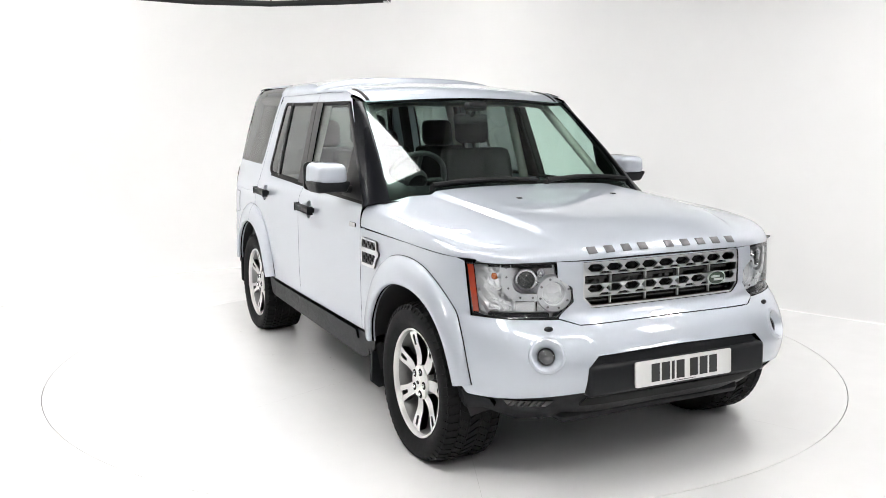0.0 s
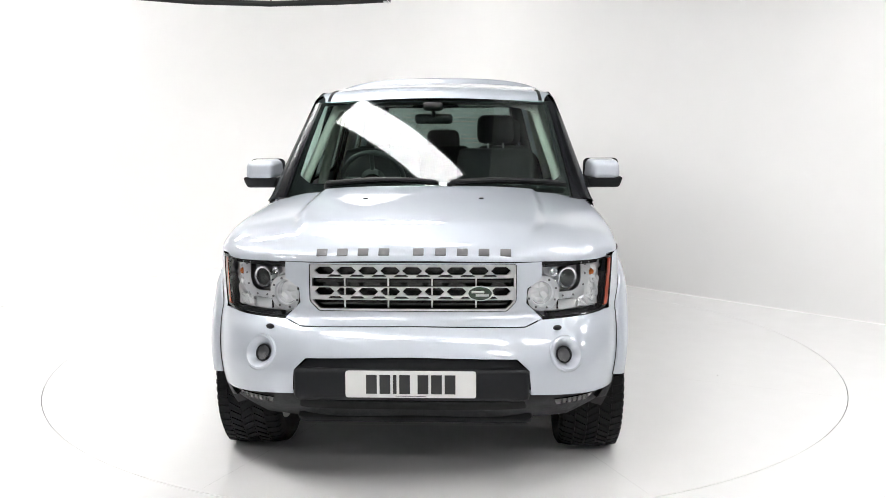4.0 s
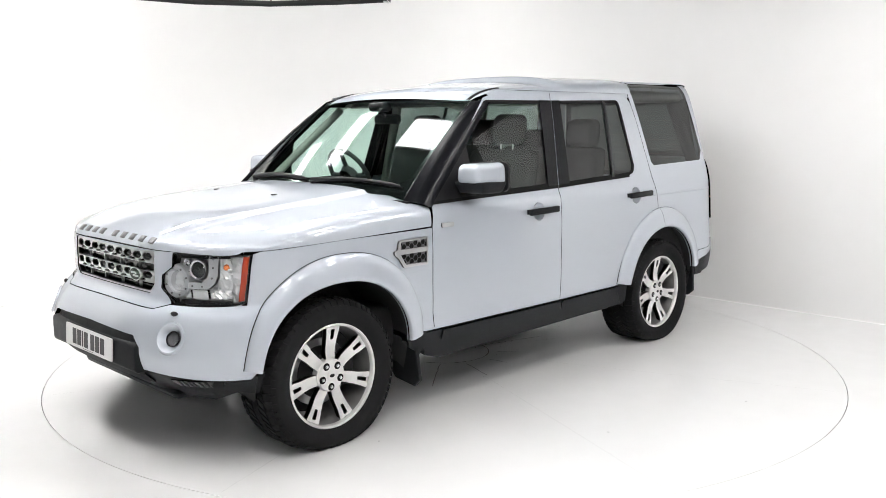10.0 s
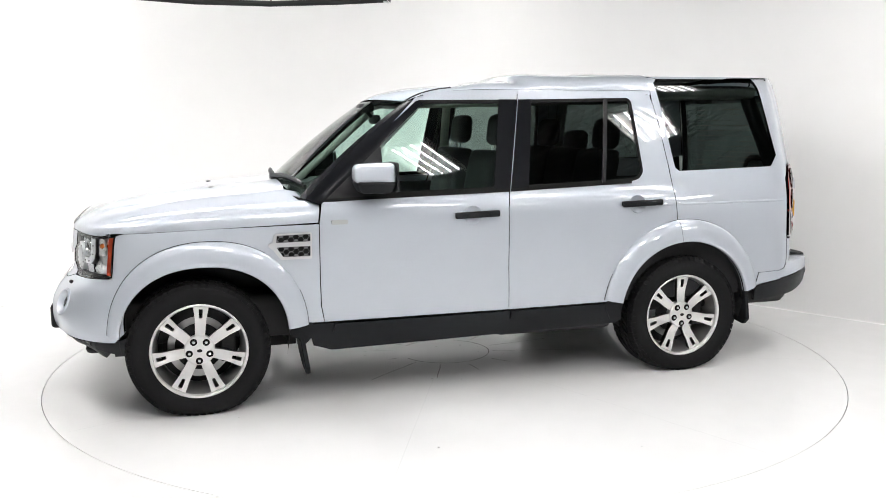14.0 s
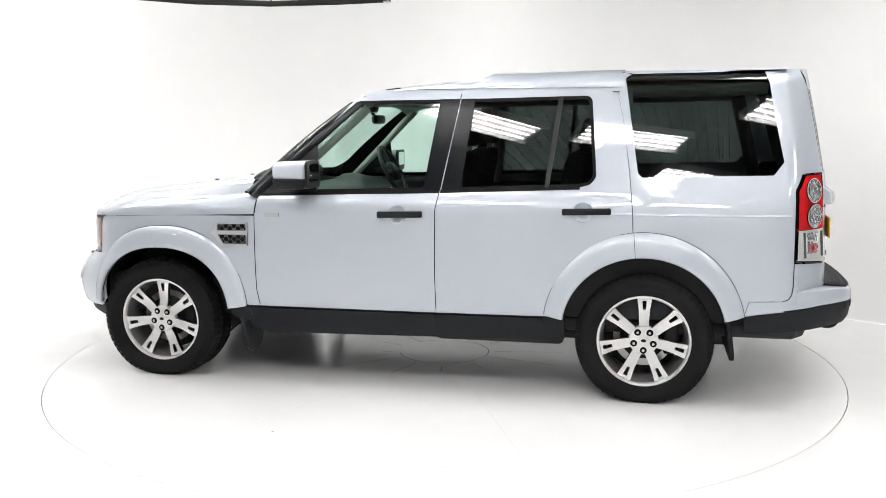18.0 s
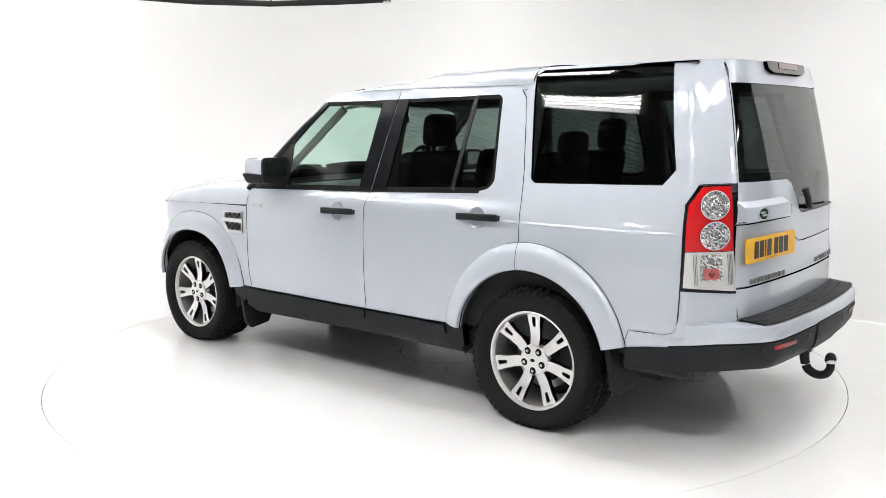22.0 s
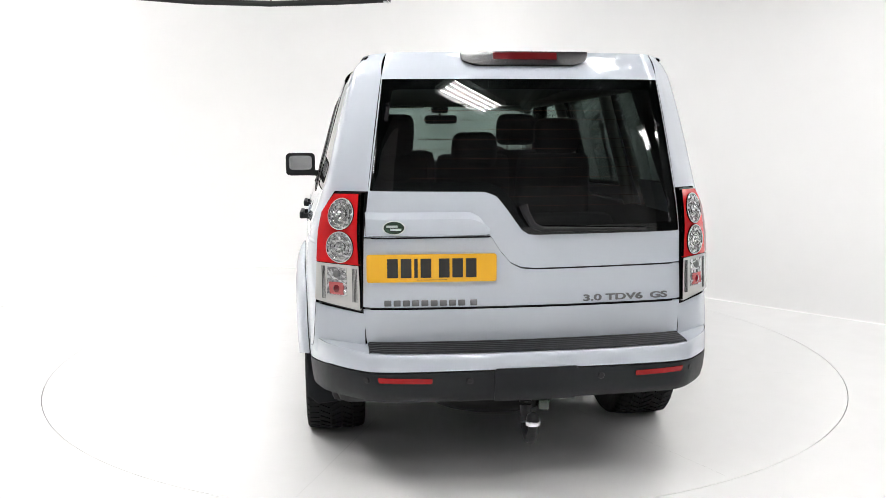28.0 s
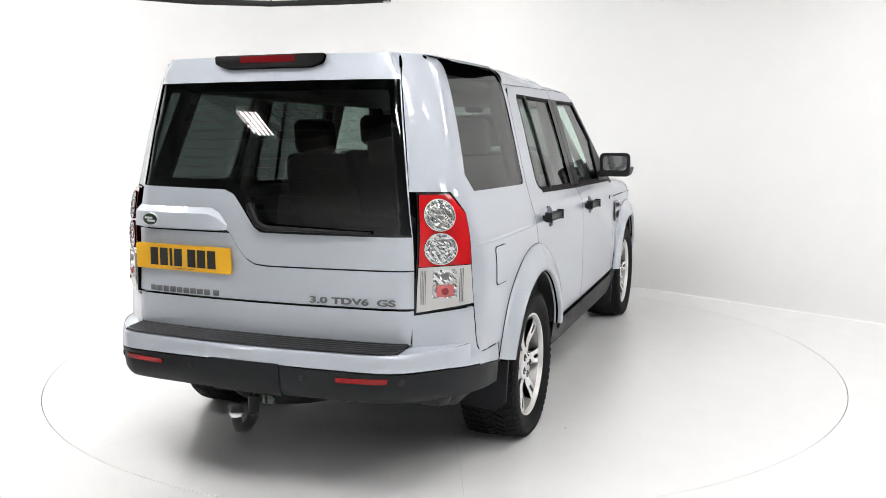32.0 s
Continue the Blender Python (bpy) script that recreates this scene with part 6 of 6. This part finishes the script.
part("tow_cover", sheet("tow_cover", cover, bumper_by_y, TRIM, lift=0.005, depth=0.02, out=(-1, 0, 0)), car, "dark grey tow-eye cover")
neck = spline([(-2.20, 0.02, 0.425), (-2.30, 0.02, 0.428), (-2.338, 0.02, 0.405), (-2.345, 0.02, 0.35), (-2.362, 0.02, 0.306), (-2.405, 0.02, 0.284), (-2.448, 0.02, 0.293), (-2.468, 0.02, 0.325), (-2.470, 0.02, 0.36)], 5)
tow = part("tow_bar", tube("tow_bar", SATIN_BLACK, neck, [0.026 - 0.007 * k / (len(neck) - 1) for k in range(len(neck))], 16), car, "black swan-neck tow bar with a capped ball")
part("tow_ball", lathe("tow_ball", SATIN_BLACK, [(0.0, 0.028), (0.012, 0.025), (0.022, 0.016), (0.027, 0.0), (0.025, -0.012), (0.018, -0.024), (0.018, -0.035)], 24, "z"), tow, at=pose(-2.468, 0.02, 0.378))
part("ball_band", lathe("ball_band", CHROME, [(0.0275, -0.012), (0.0285, -0.010), (0.0285, 0.006), (0.0275, 0.008)], 24, "z"), tow, at=pose(-2.468, 0.02, 0.366))
part("tow_socket", box("tow_socket", GREEN, -2.36, -2.30, -0.075, -0.03, 0.375, 0.42, 0.006), car, "green trailer socket")
# spare wheel slung under the tail
part("spare_wheel", TYRE, car, "spare tyre slung under the tail", pose(-1.86, 0.08, 0.42, 90, 0, 0) @ Matrix.Diagonal((0.86, 0.86, 0.86, 1)))

# ---- underbody
part("floor_pan", box("floor_pan", DARK_METAL, -2.1, 1.05, -0.80, 0.80, 0.36, 0.46, 0.03), car)
part("chassis_rail", box("chassis_rail", DARK_METAL, -1.0, 1.0, 0.42, 0.52, 0.285, 0.38, 0.01), car)
part("chassis_rail", box("chassis_rail", DARK_METAL, -1.0, 1.0, -0.52, -0.42, 0.285, 0.38, 0.01), car)
part("fuel_tank", box("fuel_tank", DARK_METAL, -0.85, -0.10, 0.50, 0.80, 0.275, 0.40, 0.03), car)
part("front_axle_beam", box("front_axle_beam", DARK_METAL, 1.40, 1.85, -0.62, 0.62, 0.25, 0.42, 0.05), car)
part("rear_axle_beam", box("rear_axle_beam", DARK_METAL, -1.50, -1.05, -0.62, 0.62, 0.24, 0.44, 0.05), car)
part("engine_bay", box("engine_bay", DARK_METAL, 1.0, 2.10, -0.49, 0.49, 0.40, 0.95), car)
part("bulkhead", box("bulkhead", DARK_METAL, 1.0, 1.04, -0.80, 0.80, 0.40, 1.11), car)

for sgn in (1, -1):
    part("cowl_corner", box("cowl_corner", SEAL, 0.93, 1.06, sgn * 0.81 - 0.05, sgn * 0.81 + 0.05, 0.98, 1.092, 0.01), car)

# ---- cabin
for sgn in (1, -1):
    part("door_card", box("door_card", CABIN, -1.96, 1.0, sgn * 0.82 - 0.02, sgn * 0.82 + 0.02, 0.45, 1.10, 0.01), car)
    for z0, z1, xa, xb in ((1.10, 1.70, -0.235, -0.165), (1.10, 1.72, -1.17, -1.07)):
        part("pillar_lining", tube("pillar_lining", LINING, [(xa + (xb - xa) * 0, sgn * (0.815 - 0.16 * (z - 1.10) / 0.6), z) for z in np.linspace(z0, z1, 5)], 0.032, 8), car)
    part("pillar_lining", tube("pillar_lining", LINING, [(0.90 + (0.34 - 0.90) * t, sgn * (0.750 + (0.600 - 0.750) * t), 1.10 + 0.52 * t) for t in np.linspace(0, 1, 5)], 0.026, 8), car)
    part("cant_rail", tube("cant_rail", LINING, [(0.24 - 2.15 * t, sgn * 0.625, 1.665 + 0.045 * t) for t in np.linspace(0, 1, 6)], 0.035, 8), car)
    part("pillar_lining", tube("pillar_lining", CABIN, [(-2.06 + 0.16 * t, sgn * (0.74 - 0.16 * t), 1.12 + 0.58 * t) for t in np.linspace(0, 1, 5)], 0.045, 8), car)
lin = [[(x, y, float(np.interp(x, [-2.0, -0.45, -0.30, 0.0, 0.2, 0.42], [1.775, 1.775, 1.735, 1.728, 1.705, 1.640])) - 0.05 * (y / 0.62) ** 4) for y in np.linspace(-0.62, 0.62, 11)] for x in np.linspace(0.42, -2.0, 16)]
part("roof_lining", grid_mesh("roof_lining", LINING, lin, out=(0, 0, -1), rim=0), car)
part("load_floor", box("load_floor", CABIN, -2.1, 1.0, -0.82, 0.82, 0.46, 0.52), car)
dash = [[(0.98 - 0.42 * t, y, 1.120 + 0.012 * math.sin(math.pi * t) - (0.05 * max(0, t - 0.8) / 0.2) + (0.045 * math.exp(-((y + 0.37) / 0.17) ** 2) * math.sin(math.pi * min(1, t)) if t > 0.25 else 0)) for t in np.linspace(0, 1, 9)] + [(0.54, y, 0.95), (0.60, y, 0.60)] for y in np.linspace(-0.79, 0.79, 25)]
part("dashboard", grid_mesh("dashboard", DASH, dash, out=(-0.3, 0, 1), rim=0), car, "dark dashboard with a hooded dial binnacle")
part("centre_console", box("centre_console", DASH, 0.0, 0.60, -0.13, 0.13, 0.52, 0.98, 0.03), car)
for y in (-0.62, -0.10, 0.10, 0.62):
    part("air_vent", lathe("air_vent", CHROME, [(0.030, 0.004), (0.038, 0.004), (0.040, -0.004)], 20, "x"), car, at=pose(0.535, y, 1.02, 0, 0, 180))
sw = pose(0.455, -0.37, 1.195, 0, -62, 0)
ring = [(0.185 * math.cos(a), 0.185 * math.sin(a), 0) for a in np.linspace(0, 2 * math.pi, 41)]
swo = part("steering_wheel", tube("steering_wheel", DASH, ring, 0.015, 10, caps=False), car, "black steering wheel", sw)
part("steering_boss", lathe("steering_boss", DASH, [(0.0, 0.03), (0.05, 0.025), (0.075, 0.0), (0.06, -0.04)], 24, "z"), swo)
for a in (0, 180, 270):
    r = math.radians(a)
    part("steering_spoke", tube("steering_spoke", DASH, [(0.05 * math.cos(r + 1.57), 0.05 * math.sin(r + 1.57), 0), (0.18 * math.cos(r + 1.57), 0.18 * math.sin(r + 1.57), 0)], 0.014, 8), swo)


def seat(x, y, wide, top, rest_top, leather):
    """A car seat: cushion, leaning back, headrest on two stems."""
    def soft(name, x0, x1, y0, y1, z0, z1, b, lean=0.0):
        bm = bmesh.new()
        bmesh.ops.create_cube(bm, size=1)
        bmesh.ops.subdivide_edges(bm, edges=bm.edges[:], cuts=9, use_grid_fill=True)
        size = Vector((x1 - x0, y1 - y0, z1 - z0))
        for v in bm.verts:
            q = Vector([v.co[i] * size[i] for i in range(3)])
            core = Vector([max(-size[i] / 2 + b, min(size[i] / 2 - b, q[i])) for i in range(3)])
            d = q - core
            q = core + d.normalized() * b if d.length > 1e-6 else q
            t = q.z / size.z + 0.5
            bulge = 1 + 0.03 * (0.25 - (q.y / size.y) ** 2) * 4
            v.co = ((x0 + x1) / 2 + q.x * bulge - lean * t, (y0 + y1) / 2 + q.y * (1 - 0.10 * max(0, t - 0.6)), z0 + t * size.z)
        return bm_mesh(name, bm, leather, True, 1.2)
    st = part("seat", soft("seat", x - 0.05, x + 0.48, y - wide / 2, y + wide / 2, 0.55, 0.74, 0.04), car, "charcoal cloth car seat with a headrest")
    part("seat_back", soft("seat_back", x - 0.14, x + 0.0, y - wide / 2, y + wide / 2, 0.70, top, 0.045, 0.12), st)
    if rest_top:
        part("headrest", soft("headrest", x - 0.28, x - 0.18, y - 0.125, y + 0.125, rest_top - 0.185, rest_top + 0.01, 0.048, 0.02), st)
        for dy in (-0.05, 0.05):
            part("headrest_stem", tube("headrest_stem", STEEL, [(x - 0.21, y + dy, top - 0.03), (x - 0.22, y + dy, rest_top - 0.14)], 0.006, 6), st)


seat(-0.02, 0.385, 0.53, 1.36, 1.575, CABIN)
seat(-0.02, -0.385, 0.53, 1.36, 1.575, CABIN)
for yy in (0.46, 0.0, -0.46):
    seat(-0.72, yy, 0.42, 1.36, 1.545 if yy else 1.47, CABIN)
for yy in (0.30, -0.30):
    seat(-1.62, yy, 0.42, 1.12, 0, CABIN)
part("rear_view_mirror", box("rear_view_mirror", SATIN_BLACK, 0.43, 0.47, -0.115, 0.115, 1.525, 1.585, 0.02), car)
part("mirror_stalk", tube("mirror_stalk", SATIN_BLACK, [(0.47, 0, 1.57), (0.52, 0, 1.63)], 0.012, 8), car)
part("sensor_pod", box("sensor_pod", SATIN_BLACK, 0.46, 0.56, -0.06, 0.06, 1.60, 1.655, 0.02), car)
for y in (-0.33, 0.33):
    part("sun_visor", box("sun_visor", LINING, 0.20, 0.37, y - 0.19, y + 0.19, 1.632, 1.648, 0.008), car)

# roof channels: a thin black joint between roof and side frame
for sgn in (1, -1):
    rows = []
    for x in np.linspace(0.400, 0.13, 18):
        ye = roof_pt(x, 1.0)[1]
        mid_y = 0.640 - 0.028 * float(ramp01(-x, -0.40, 0.3))
        rows.append([(lambda q: (q[0], q[1], q[2] + h))(roof_pt(x, sgn * (mid_y + dy) / ye)) for dy, h in ((-0.012, -0.004), (-0.008, 0.005), (0.008, 0.005), (0.012, -0.004))])
    part("roof_channel", grid_mesh("roof_channel", SEAL, rows, rim=0), car)

# ---- turntable marks: joint of the hub plate, radial joints, chipped paint
rng = random.Random(5)


def scratch(pts, w, z=0.0007):
    """A thin flat line along points of the floor."""
    verts, n = [], len(pts)
    for i, (x, y) in enumerate(pts):
        x0, y0 = pts[max(i - 1, 0)]
        x1, y1 = pts[min(i + 1, n - 1)]
        l = math.hypot(x1 - x0, y1 - y0) or 1
        k = w * (0.55 + 0.9 * rng.random())
        verts += [(x - (y1 - y0) / l * k, y + (x1 - x0) / l * k, z), (x + (y1 - y0) / l * k, y - (x1 - x0) / l * k, z)]
    return mesh_of("joint_line", verts, [(2 * i, 2 * i + 1, 2 * i + 3, 2 * i + 2) for i in range(n - 1)], FLOOR_CRACK, smooth=False)


ring = [(0.30 * math.cos(a), 0.30 * math.sin(a)) for a in np.linspace(0.35, 5.55, 60)]
part("hub_ring", scratch(ring, 0.0026), turntable, "thin dark cracked joint round the hub plate")
for i in range(12):
    a = math.radians(11 + 30 * i + rng.uniform(-4, 4))
    r0, r1 = 0.31 + rng.uniform(0, 0.05), rng.choice((0.42, 0.5, 0.62, 0.8))
    part("joint_line", scratch([(r * math.cos(a) + rng.uniform(-.003, .003), r * math.sin(a) + rng.uniform(-.003, .003)) for r in np.linspace(r0, r1, 14)], 0.0021), turntable)
for i in range(8):
    a = math.radians(22.5 + 45 * i)
    part("joint_line", mesh_of("joint_line", [(r * math.cos(a) - s * 0.0004 * math.sin(a), r * math.sin(a) + s * 0.0004 * math.cos(a), 0.0006) for r in (0.5, 2.45) for s in (-1, 1)], [(0, 1, 3, 2)], FAINT, smooth=False), turntable)
verts, faces = [], []
for i in range(46):
    a, r = rng.uniform(0, 6.28), abs(rng.gauss(0.42, 0.22)) + 0.05 if i < 34 else rng.uniform(0.6, 2.3)
    k = rng.uniform(0.0015, 0.006)
    base = len(verts)
    verts += [(r * math.cos(a) + k * rng.uniform(.5, 1.4) * math.cos(q), r * math.sin(a) + k * rng.uniform(.5, 1.4) * math.sin(q), 0.0008) for q in np.linspace(0, 6.28, 7)[:-1]]
    faces.append(tuple(range(base, base + 6)))
tagged(part("paint_chips", mesh_of("paint_chips", verts, faces, FLOOR_CRACK, smooth=False), turntable, "small dark chips in the white paint"), kind="stuff")


# ---------------------------------------------------------------- what turns
def motions():
    rows_t, rows_c = [], []
    for i in range(65):
        t = i * 0.5
        turn = pose(0, 0, 0, 0, 0, heading(t))
        rows_t.append((t, turn))
        rows_c.append((t, turn @ pose(0, CAR_Y, 0)))
    walk(turntable, rows_t)
    walk(car, rows_c)


motions()
